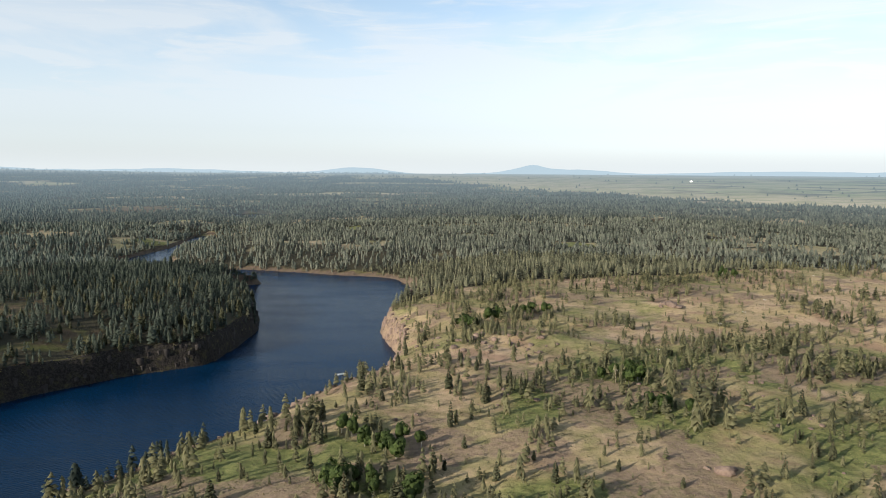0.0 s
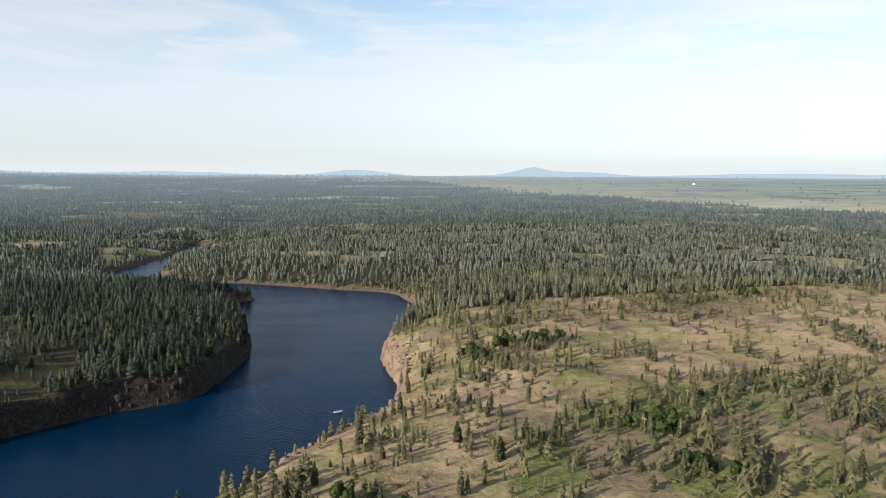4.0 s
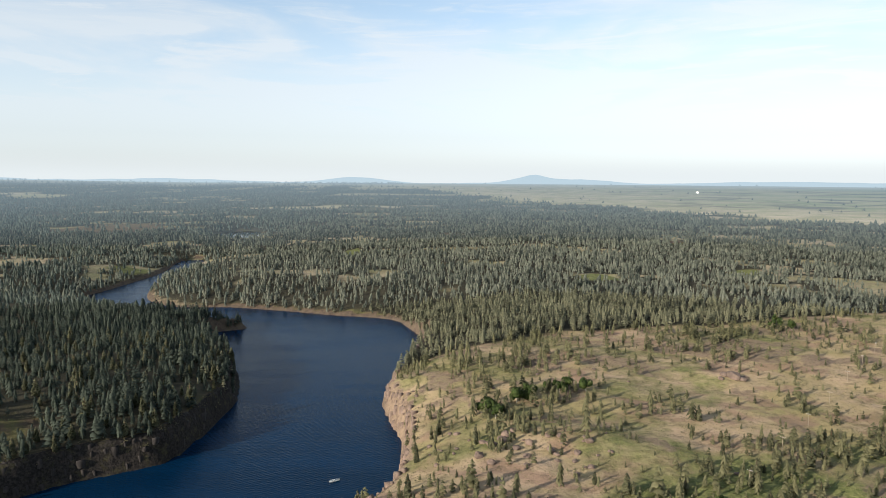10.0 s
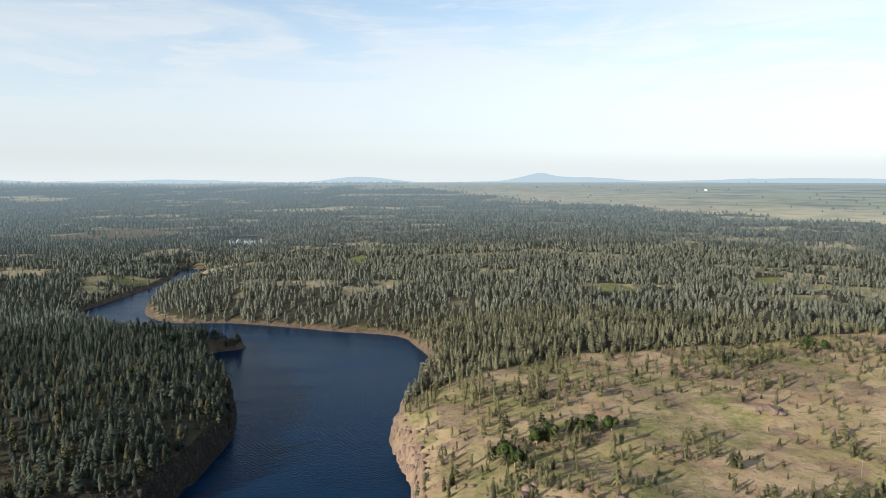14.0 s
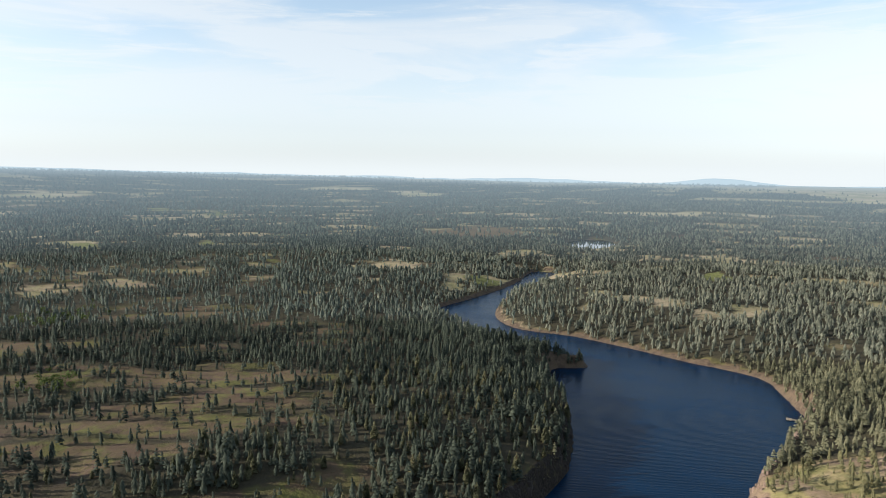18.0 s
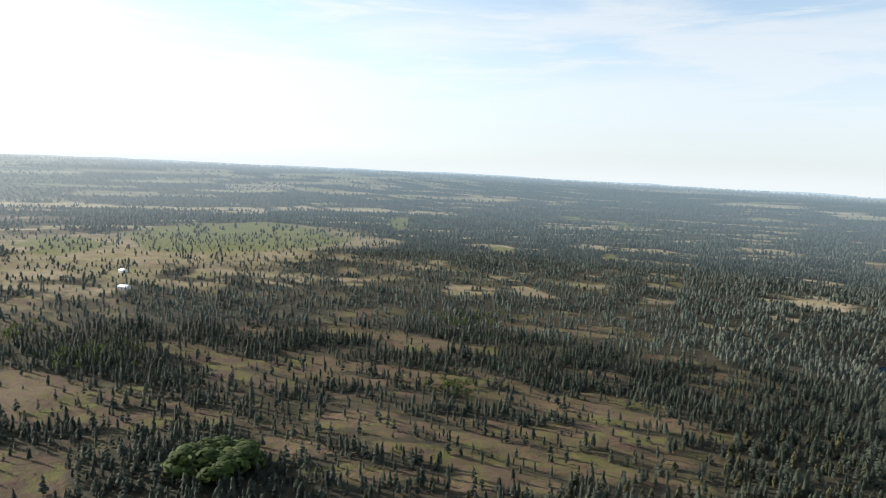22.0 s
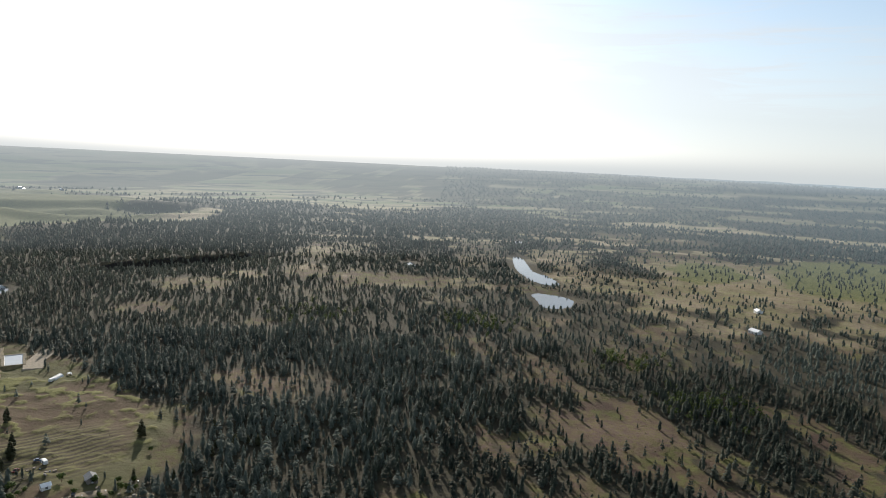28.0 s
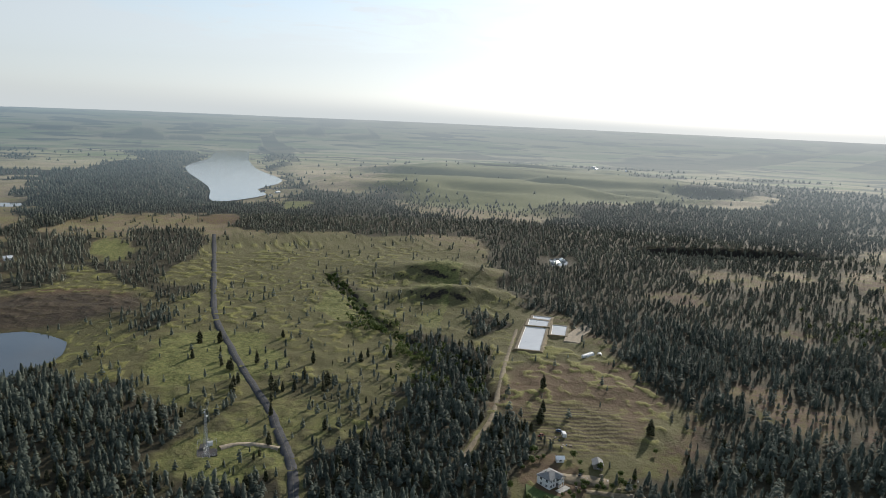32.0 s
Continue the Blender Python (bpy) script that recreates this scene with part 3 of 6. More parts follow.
# other waters: outline and level
PONDS = [
    (rounded([(70, -380), (-2, -373), (-14, -385), (-34, -405), (-37, -449), (-8, -484), (18, -488), (90, -470)]), 23.0),
    (rounded([(-215, -2397), (-335, -2899), (-408, -3416), (-556, -3519), (-476, -2761), (-452, -2331), (-470, -1918), (-363, -1681), (-366, -1552), (-261, -1433), (-230, -1477), (-247, -1752)]), 20.0),
    (rounded([(-1056, -69), (-1057, -34), (-1036, -4), (-986, 4), (-965, -24), (-1011, -48)]), 25.5),
    (rounded([(-1431, -215), (-1399, -185), (-1260, -126), (-1227, -91), (-1149, -50), (-1150, -85), (-1208, -126), (-1286, -165)]), 25.5),
    (rounded([(-541, 1700), (-483, 1607), (-440, 1627), (-436, 1732), (-492, 1812), (-534, 1769)]), 10.0),
    (rounded([(-1700, -300), (-1660, -280), (-1672, -270), (-1720, -288)]), 26.0),
    (rounded([(-3150, -1060), (-3080, -1010), (-3010, -930), (-3060, -1010)]), 30.0),
    (rounded([(-1215, -345), (-1180, -315), (-1172, -325), (-1205, -352)]), 26.0),
    (rounded([(130, -1360), (170, -1360), (190, -1410), (140, -1405)]), 22.0),
    (rounded([(-653, -673), (-672, -664), (-647, -626), (-629, -635)]), 25.0),
]


def eye_level(left):
    return np.interp(left, [-180, -120, -33, 20, 60, 100, 160, 180], [222, 190, 124, 130, 183, 205, 222, 222])


def polar(x, y):
    dx, dy = x - MIDDLE[0], y - MIDDLE[1]
    return np.hypot(dx, dy), np.degrees(np.arctan2(-dx, dy))


def mound_tops(x, y):
    """Low round grassy mounds, from 0 between them to 1 on top."""
    return step(0.50, 0.78, vnoise(x / 5.6 + 0.3 * y / 5.6, y / 6.0, 63)) * (0.5 + 0.5 * step(0.3, 0.6, fbm(x, y, 45, 64, 2)))


def mounded(x, y):
    """Where the mounds lie: the pasture and the field below the house."""
    return np.clip(patch(x, y, (-230, -520, 300, 560, -170), 0.3) + patch(x, y, (-406, -207, 66, 92, -143), 0.2), 0, 1)


def plateau(x, y):
    r, left = polar(x, y)
    h = 27 + step(4300, 3300, r) * (9 * (fbm(x, y, 340, 3) - 0.5) + 5 * (fbm(x, y, 70, 9) - 0.5)) + 2.2 * (fbm(x, y, 16, 14, 2) - 0.5) * (r < 900)
    begin = np.interp(np.abs(left), [0, 90, 130, 180], [2400, 2400, 3600, 3600])
    h = h + (eye_level(left) - 55) * np.clip((r - begin) / (4600 - begin), 0, 1) ** 1.6
    h = h + step(1500, 3000, r) * step(4200, 3300, r) * 10 * (fbm(x, y, 420, 21, 3) - 0.5)
    h = h - 13 * np.exp(-(((x + 360) / 420) ** 2 + ((y - 1250) / 520) ** 2))
    # low grassy hills in the south
    for cx, cy, ra, rb, bearing, up in KNOLLS:
        s, c = math.sin(radians(bearing)), math.cos(radians(bearing))
        u, v = ((x - cx) * c - (y - cy) * s) / ra, ((x - cx) * s + (y - cy) * c) / rb
        h = h + up * np.exp(-(u * u + v * v) * 1.5)
    near = (x > -700) & (x < 120) & (y < -100) & (y > -1150)
    if near.any():
        u, v = x[near], y[near]
        h[near] += 1.25 * mound_tops(u, v) * mounded(u, v) - 4.5 * np.exp(-(near_line(u, v, GULLY_LINE) / 7.0) ** 2)
    # a short side canyon with a dark rock wall
    h = h - 17 * patch(x, y, (-985, -640, 42, 165, -70), 0.12)
    hills = patch(x, y, (-1261, -1786, 700, 800, -149), 0.1)
    h = h + hills * (34 * step(0.30, 0.72, fbm((x * 0.857 - y * 0.515) * 0.3, x * 0.515 + y * 0.857, 150, 44, 2)) - 12)
    return h


KNOLLS = [(-455, -600, 90, 42, -155, 16), (-415, -495, 90, 35, -155, 16), (-440, -660, 110, 60, -155, 6), (90, 560, 60, 40, 0, 4), (160, 505, 28, 16, 40, 4), (60, 400, 40, 22, 20, 4)]


def ground(x, y):
    """The height of the land, and the distance to the lake."""
    x, y = np.asarray(x, float), np.asarray(y, float)
    h = plateau(x, y)
    near = (x > -700) & (x < 250) & (y > -150) & (y < 1600)
    d = np.full(x.shape, 999.0)
    d[near] = outside(x[near], y[near], LAKE)
    ragged = d + np.where(np.abs(d) < 60, 7.0 * (fbm(x, y, 26, 5, 4) - 0.5), 0)
    far = step(700, 790, y)
    uneven = fbm(x, y, 55, 17, 3)
    top = (9.0 + 12.0 * uneven) * (1 - far) + (0.8 + 4.0 * uneven) * far
    wide = 5.5 * (1 - far) + (4.0 + 7.0 * uneven) * far
    bank = top * step(0, 1, np.clip(ragged / wide, 0, 1)) ** 0.7 + np.maximum(ragged - wide, 0) * (0.22 - 0.06 * far)
    bank = bank + np.clip(d, 0, 6) * 0.25
    k = np.clip(0.5 + 0.5 * (h - bank) / 6, 0, 1)
    land = h * (1 - k) + bank * k - 6 * k * (1 - k)
    h = np.where(d > 0, np.where(d < 150, np.maximum(land, 0.05), h), np.maximum(-7, d * 0.6))
    for outline, level in PONDS:
        (x0, y0), (x1, y1) = outline.min(0) - 90, outline.max(0) + 90
        some = (x > x0) & (x < x1) & (y > y0) & (y < y1)
        if some.any():
            e = outside(x[some], y[some], outline) - (60 if level == 20.0 else 0)  # sunk 60 m wider so coarse ground doesn't hide the far lake from the camera
            k = 1 - step(2, 80, e)
            hs = h[some] * (1 - k) + (level + 0.4 + np.maximum(e, 0) * 0.04) * k
            h[some] = np.where(e < 0, level + np.maximum(-2.5, e * 0.4), hs)
    return h, d


def cover(x, y):
    """What grows: trees from 0 to 1, and shares of lush grass, bare soil, crop field, marsh."""
    r, left = polar(x, y)
    thin = fbm(x, y, 46, 61, 3)
    trees = np.full(x.shape, 0.95)
    west = step(22, 48, left) * step(1400, 1000, r) * (left < 150)
    near_west = step(22, 40, left) * step(84, 60, left) * step(900, 650, r)
    deep = step(92, 108, left) * (left < 150) * step(1000, 800, r)
    trees = trees - west * 0.15 * (1 - deep)
    east = 1 - step(-8, 10, outside(x, y, np.array(MEADOW, float)) + 14 * (fbm(x, y, 40, 8, 3) - 0.5))
    trees = trees * (1 - east) + east * (0.085 + 0.16 * step(470, 600, y) * step(300, 150, x) + 0.42 * step(0.49, 0.64, fbm(x, y, 38, 71, 3)) + 0.24 * step(430, 270, y) * step(0.42, 0.60, fbm(x, y, 30, 72, 3)))
    south = np.clip(step(119, 125, left) + step(-160, -166, left), 0, 1)
    plain_ = south * step(800, 1150, r)
    trees = trees * (1 - south) + south * (0.026 - 0.018 * step(1200, 1500, r)) * (0.25 + 3.2 * step(0.48, 0.68, fbm(x, y, 70, 19, 3)))
    bands = step(0.55, 0.62, fbm(x * 0.35 + y * 0.12, y, 230, 57, 3)) * plain_ * step(1300, 1700, r) * (0.25 + 0.75 * (y < -1000))
    trees = np.maximum(trees, 0.5 * bands)
    for outline, full in WOODLANDS:
        line = np.array(outline, float)
        (x0, y0), (x1, y1) = line.min(0) - 60, line.max(0) + 60
        some = (x > x0) & (x < x1) & (y > y0) & (y < y1) & (south > 0)
        if some.any():
            q = outside(x[some], y[some], line) + (22 + r[some] * 0.035) * 2 * (fbm(x[some], y[some], 50, 23, 3) - 0.5)
            m = (1 - step(-14, 22, q)) * south[some]
            trees[some] = trees[some] * (1 - m) + full * m
    edge = np.interp(left, [-40, -22, -10, 0, 4], [2000, 2350, 3000, 3900, 4900])
    ne = step(-80, 120, r - edge + 420 * (fbm(x, y, 230, 13, 3) - 0.5)) * (left < 5) * (left > -60)
    trees = trees * (1 - ne) + ne * 0.012
    lush, soil, field, marsh, glades = (np.zeros(x.shape) for _ in range(5))
    arc = np.radians(left) * 1400
    gaps = step(0.585, 0.65, fbm(r, arc * 0.5, 62, 33, 3)) * (1 - east) * (1 - south) * (left > -60)
    gaps = gaps * np.where(left < 34, step(600, 900, r), 0.6 * step(700, 900, r) + 0.4 * step(1250, 1500, r))
    strips = step(0.62, 0.67, fbm(r, arc * 0.3, 170, 35, 3)) * (1 - south) * step(2100, 2500, r)
    trees = trees * (1 - 0.85 * gaps)
    trees = trees * (1 - 0.95 * strips)
    field += np.maximum(0.5 * gaps, 0.8 * strips)
    lush += east * (0.6 * step(0.47, 0.62, fbm(x, y, 60, 77, 3)) + 0.5 * step(430, 280, y))
    field += plain_ * (0.25 + 0.5 * step(1300, 2500, r)) + ne * 0.9
    lush += 1.2 * patch(x, y, (-1261, -1786, 700, 800, -149), 0.3) * step(0.42, 0.58, fbm((x * 0.857 - y * 0.515) * 0.35, x * 0.515 + y * 0.857, 170, 47, 3))
    lush += plain_ * 0.4 * step(0.5, 0.65, fbm(x, y, 380, 52, 3))
    for rows, share in ((DRY, None), (WEST_OPEN, glades), (GREEN, lush), (SOIL, soil), (FIELD, field), (STAND, None), (SHORE_WOODS, None)):
        for row in rows:
            reach = max(row[2], row[3]) * 1.9
            some = (np.abs(x - row[0]) < reach) & (np.abs(y - row[1]) < reach)
            if not some.any():
                continue
            if rows is DRY and row[1] > 650:
                row = (*row[:2], row[2] * 0.75, row[3] * 0.7, row[4], row[5] + 0.08)
            m = patch(x[some], y[some], row)
            if rows is not GREEN and row[3] < 130:
                u, v = x[some], y[some]
                narrow = step(0.40, 0.56, fbm((u * 0.766 + v * 0.643) * 0.3, u * -0.643 + v * 0.766, 24, 85, 3))
                m = np.where((left[some] > 20) & (r[some] < 1000) & ((u < -470) | (v > -60)), m * (0.15 + 0.85 * narrow), m)
            trees[some] = trees[some] * (1 - m) + row[5] * m
            if share is not None:
                share[some] = np.maximum(share[some], m)
    trees = trees * np.clip(np.where(east > 0.5, 0.8, 0.42 - 0.1 * west + 0.35 * np.maximum(south, deep)) + 0.95 * step(0.28 + 0.08 * west + 0.05 * near_west, 0.50 + 0.04 * west + 0.04 * near_west, thin), 0, 1)
    lush = lush * (1 - 0.85 * west)
    field = np.maximum(field, 0.05 * near_west * np.clip(1 - trees * 2.0, 0, 1))
    field = np.maximum(field, glades * 0.34 * step(650, 1000, r) * step(116, 102, left))
    along, across = x * 0.766 + y * 0.643, x * -0.643 + y * 0.766
    bench = step(0.55, 0.63, fbm(along * 0.30, across, 34, 83, 3)) * step(20, 34, left) * step(122, 100, left) * step(1000, 700, r) * (1 - east)
    trees = (trees + 0.10 * step(22, 34, left) * step(122, 112, left) * step(950, 750, r) * np.clip(1 - trees, 0, 1) * (1 - east)) * (1 - 0.75 * bench)
    soil = np.maximum(soil, 0.7 * bench * step(0.4, 0.6, fbm(x, y, 60, 87, 3)))
    marsh = patch(x, y, (10, -545, 110, 65, 173), 0.3)
    wayside_ = patch(x, y, (-150, -190, 120, 150, 0), 0.3)
    trees = np.maximum(trees, 0.30 * wayside_ * step(0.46, 0.62, fbm(x, y, 26, 95, 3)))
    lush = np.maximum(lush, 0.75 * wayside_ * step(0.40, 0.58, fbm(x, y, 40, 96, 3)))
    clear = step(4, 9, near_line(x, y, ROAD)) * step(2, 6, near_line(x, y, DRIVE))
    for cx, cy, reach in ((-308, -98, 34), (-428, -338, 50), (-462, -372, 36), (-134, -206, 22), (-455, -284, 16), (-959, 230, 16), (-650, -650, 14)):
        clear = clear * step(reach * 0.7, reach, np.hypot(x - cx, y - cy))
    mounds = (1 - 0.8 * np.clip(lush, 0, 1)) * mounded(x, y) * (0.5 + 0.5 * mound_tops(x, y))
    return trees * clear * (1 - marsh), east, lush, soil, field, marsh, mounds


# ---- meshes ----
def mesh_np(name, verts, tris, mat=None, smooth=False):
    me = bpy.data.meshes.new(name)
    verts, tris = np.asarray(verts, np.float32), np.asarray(tris, np.int32)
    me.vertices.add(len(verts))
    me.vertices.foreach_set("co", verts.ravel())
    me.loops.add(3 * len(tris))
    me.loops.foreach_set("vertex_index", tris.ravel())
    me.polygons.add(len(tris))
    me.polygons.foreach_set("loop_start", np.arange(len(tris), dtype=np.int32) * 3)
    me.update(calc_edges=True)
    if smooth:
        me.polygons.foreach_set("use_smooth", np.ones(len(tris), bool))
    if mat:
        me.materials.append(mat)
    return me


def part(name, bm, mat, parent, label=""):
    """Links a bmesh as one mesh object under a thing or a part."""
    me = bpy.data.meshes.new(name)
    bm.to_mesh(me)
    bm.free()
    me.materials.append(mat)
    ob = new(name, me)
    ob.parent = parent
    return tagged(ob, label)


def axis_lines(middle, fine, reach, cell, growth):
    half, size = list(np.arange(0, fine, cell)), cell
    at = half[-1]
    while at < reach:
        size *= growth
        at += size
        half.append(at)
    half = np.array(half)
    return middle + np.r_[-half[:0:-1], half]


GRID = {}


def lie(x, y):
    """The height of the built ground at a place, or at many."""
    xs, ys, h = GRID["x"], GRID["y"], GRID["h"]
    x, y = np.asarray(x, float), np.asarray(y, float)
    i, j = np.clip(np.searchsorted(xs, x) - 1, 0, len(xs) - 2), np.clip(np.searchsorted(ys, y) - 1, 0, len(ys) - 2)
    u, v = (x - xs[i]) / (xs[i + 1] - xs[i]), (y - ys[j]) / (ys[j + 1] - ys[j])
    return np.where(u > v, h[j, i] * (1 - u) + h[j, i + 1] * (u - v) + h[j + 1, i + 1] * v, h[j, i] * (1 - v) + h[j + 1, i] * (v - u) + h[j + 1, i + 1] * u)


def build_ground():
    xs, ys = axis_lines(-90, 440, 5000, 3.4, 1.045), axis_lines(210, 520, 5000, 3.4, 1.045)
    xs = np.unique(np.r_[xs[(xs < -1950) | (xs > -700)], np.arange(-1945, -700, 22.0)])
    ys = np.unique(np.r_[ys[(ys < -800) | (ys > -312)], np.arange(-800, -312, 4.6)])
    ys = np.unique(np.r_[ys[(ys < -2450) | (ys > -1150)], np.arange(-2445, -1150, 22.0)])
    x, y = (v.ravel() for v in np.meshgrid(xs, ys))
    h, d = ground(x, y)
    n, m = len(xs), len(ys)
    GRID.update(x=xs, y=ys, h=h.reshape(m, n))
    i = (np.arange(m - 1)[:, None] * n + np.arange(n - 1)[None]).ravel()
    r = np.hypot(x - MIDDLE[0], y - MIDDLE[1])
    i = i[r[i] < 4930]
    tris = np.concatenate([np.stack([i, i + 1, i + n + 1], 1), np.stack([i, i + n + 1, i + n], 1)])
    trees, east, lush, soil, field, marsh, mounds = cover(x, y)
    grid = h.reshape(m, n)
    gy, gx = np.gradient(grid, ys, xs)
    steep = step(0.30, 0.62, np.hypot(gx, gy).ravel()) * (r < 1500)
    shore = np.where((d > -2) & (d < 7), 0.75 - 0.3 * (y > 1500), 0)
    outcrop = step(0.58, 0.65, fbm(x, y, 30, 91, 4)) * east * 0.6
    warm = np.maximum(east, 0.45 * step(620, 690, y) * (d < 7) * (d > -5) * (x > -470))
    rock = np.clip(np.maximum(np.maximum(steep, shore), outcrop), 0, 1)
    litter = np.clip(trees * 2.1, 0, 1) * (1 - rock) * (1 - 0.8 * east)
    away = r[tris].max(1)
    # ground beyond 1300 m takes the material with painted haze
    for name, some, mat, label in (("ground", away < 1300, GROUND, "rolling dry grassland with scabland rock and forest floor"),
                                   ("backdrop", away >= 1300, FAR_PLAIN, "far plain of woods and fields fading to the horizon")):
        f = tris[some]
        used = np.unique(f)
        back = np.zeros(len(x), int)
        back[used] = np.arange(len(used))
        me = mesh_np(name, np.stack([x, y, h], 1)[used], back[f], mat, True)
        for layer_name, shares in (("cover", (lush, soil, rock, warm)), ("kinds", (litter, field, marsh, mounds))):
            layer = me.color_attributes.new(layer_name, "FLOAT_COLOR", "POINT")
            layer.data.foreach_set("color", np.stack(shares, 1)[used].astype(np.float32).ravel())
        tagged(new(name, me), label, name, kind="structure")


def build_far_hills():
    """Blue hills on the horizon: bearing to the left, half width in degrees, height over eye level."""
    hills = [(-8.0, 2.2, 44), (-8.3, 0.9, 14), (-12.5, 3.2, 28), (7.2, 2.4, 34), (4.6, 1.6, 16), (21, 5, 22), (34, 4, 10), (46, 5, 8), (60, 6, 12), (72, 7, 8), (86, 8, 10), (104, 9, 6), (-26, 6, 20), (-38, 8, 24)]
    left = np.linspace(-60, 200, 700)
    base = eye_level(np.where(left > 180, left - 360, left)) - 24 - 22 * step(95, 125, left)
    up = base + 5 * (fbm(left * 40, left * 0, 60, 3, 4) - 0.5) * 2
    for at, half, high in hills:
        up = up + high * np.exp(-((left - at) / half) ** 2)
    a = np.radians(left)
    rows = []
    for r, z in ((4860, up * 0 - 40), (4900, up * 0.75 + base * 0.2), (4925, up), (4945, up * 0 - 40)):
        rows.append(np.stack([MIDDLE[0] - np.sin(a) * r, MIDDLE[1] + np.cos(a) * r, z], 1))
    n = len(left)
    k = np.arange(n - 1)
    tris = np.concatenate([np.concatenate([np.stack([k, k + n, k + n + 1], 1), np.stack([k, k + n + 1, k + 1], 1)]) + n * j for j in range(3)])
    tagged(new("backdrop", mesh_np("backdrop", np.concatenate(rows), tris, FAR_HILLS, True)), "hazy blue hills along the horizon", "hills", kind="structure")


build_far_hills()


def build_water(outline, level, mat, label, grow):
    """A sheet of water, a little wider than its shore."""
    mid = outline.mean(0)
    bm = bmesh.new()
    vs = []
    for k, p in enumerate(outline):
        t = outline[(k + 1) % len(outline)] - outline[k - 1]
        out = np.array([t[1], -t[0]]) / (np.hypot(*t) + 1e-9)
        area = np.cross(outline - mid, np.roll(outline, -1, 0) - mid).sum()
        p = p + out * grow * (1 if area > 0 else -1)
        vs.append(bm.verts.new((p[0], p[1], level)))
    bm.faces.new(vs)
    bmesh.ops.triangulate(bm, faces=bm.faces[:])
    bmesh.ops.recalc_face_normals(bm, faces=bm.faces[:])
    if sum(f.normal.z for f in bm.faces) < 0:
        bmesh.ops.reverse_faces(bm, faces=bm.faces[:])
    me = bpy.data.meshes.new("water")
    bm.to_mesh(me)
    bm.free()
    me.materials.append(mat)
    tagged(new("water", me), label, "water", kind="structure")


build_ground()
build_water(LAKE, 0.0, WATER, "deep blue lake with light wind ripples between basalt cliffs", 4)
for outline, level in PONDS:
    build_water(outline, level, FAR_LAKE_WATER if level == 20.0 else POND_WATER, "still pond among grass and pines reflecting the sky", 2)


# ---- trees ----
def merged(pieces):
    verts, tris, at = [], [], 0
    for v, f in pieces:
        verts.append(v)
        tris.append(f + at)
        at += len(v)
    return np.concatenate(verts), np.concatenate(tris)


def star_tier(rng, z0, z1, radius, points, droop):
    """One whorl of boughs: a jagged skirt round the stem."""
    n = points * 2
    ang = np.arange(n) / n * 2 * np.pi + rng.uniform(0, 6) + rng.normal(0, 0.12, n)
    rad = radius * np.where(np.arange(n) % 2, rng.uniform(0.42, 0.62, n), rng.uniform(0.75, 1.15, n))
    z = z0 + np.where(np.arange(n) % 2, 0.35 * (z1 - z0), -droop * radius) + rng.normal(0, 0.03, n) * radius
    v = np.concatenate([np.stack([np.cos(ang) * rad, np.sin(ang) * rad, z], 1), [[rng.normal(0, 0.04), rng.normal(0, 0.04), z1]]])
    k = np.arange(n)
    return v, np.stack([k, (k + 1) % n, np.full(n, n)], 1)


def pine_shape(rng, tiers, points, base=0.16, width=0.15):
    """A pine one metre high, without its stem."""
    out = []
    for k in range(tiers):
        u = k / tiers
        z = base + (1 - base) * u
        swell = (1 - u) ** 0.5 * (0.72 + 0.28 * min(1, u * 5 + 0.2))
        r = width * swell * rng.uniform(0.8, 1.2) + 0.012
        out.append(star_tier(rng, z, min(1.0, z + (1 - base) / tiers * 1.75), r, points, 0.25))
    return merged(out)


def bushy_shape(rng, tufts, base=0.08, width=0.2):
    """A shaggy pine one metre high: drooping needle masses winding up the stem."""
    verts, tris = [], []
    start = rng.uniform(0, 6.28)
    for k in range(tufts):
        u = (k + rng.uniform(0.1, 0.9)) / tufts
        z = base + (0.95 - base) * u
        r = width * (0.6 + 0.4 * min(1, u / 0.22)) * (1 - u) ** 0.55 * rng.uniform(0.75, 1.2) + 0.02
        a = start + k * 2.4 + rng.normal(0, 0.3)
        out, side = np.array([math.cos(a), math.sin(a), 0]), np.array([-math.sin(a), math.cos(a), 0]) * r * rng.uniform(0.55, 0.85)
        rise = r * rng.uniform(-0.45, 0.1)
        mid = out * r * 0.55 + (0, 0, z + rise * 0.5)
        i = len(verts)
        verts += [np.array([0, 0, z + 0.02]) - out * r * 0.25, mid + side, mid - side, out * r + (0, 0, z + rise), mid + (0, 0, r * rng.uniform(0.45, 0.7))]
        tris += [(i, i + 1, i + 4), (i + 1, i + 3, i + 4), (i + 3, i + 2, i + 4), (i + 2, i, i + 4)]
    i, w = len(verts), width * 0.28
    verts += [np.array(v) for v in ((w, 0, 0.86), (-w / 2, w, 0.86), (-w / 2, -w, 0.86), (rng.normal(0, 0.01), 0, 1.0))]
    tris += [(i, i + 1, i + 3), (i + 1, i + 2, i + 3), (i + 2, i, i + 3)]
    return np.array(verts), np.array(tris)


def stem(height, radius, sides, lean=0.0):
    ang = np.arange(sides) / sides * 2 * np.pi
    ring = np.stack([np.cos(ang), np.sin(ang), 0 * ang], 1)
    v = np.concatenate([ring * radius + (0, 0, -0.03), ring * radius * 0.45 + (lean, 0, height)])
    k = np.arange(sides)
    n = (k + 1) % sides
    return v, np.concatenate([np.stack([k, n, n + sides], 1), np.stack([k, n + sides, k + sides], 1)])


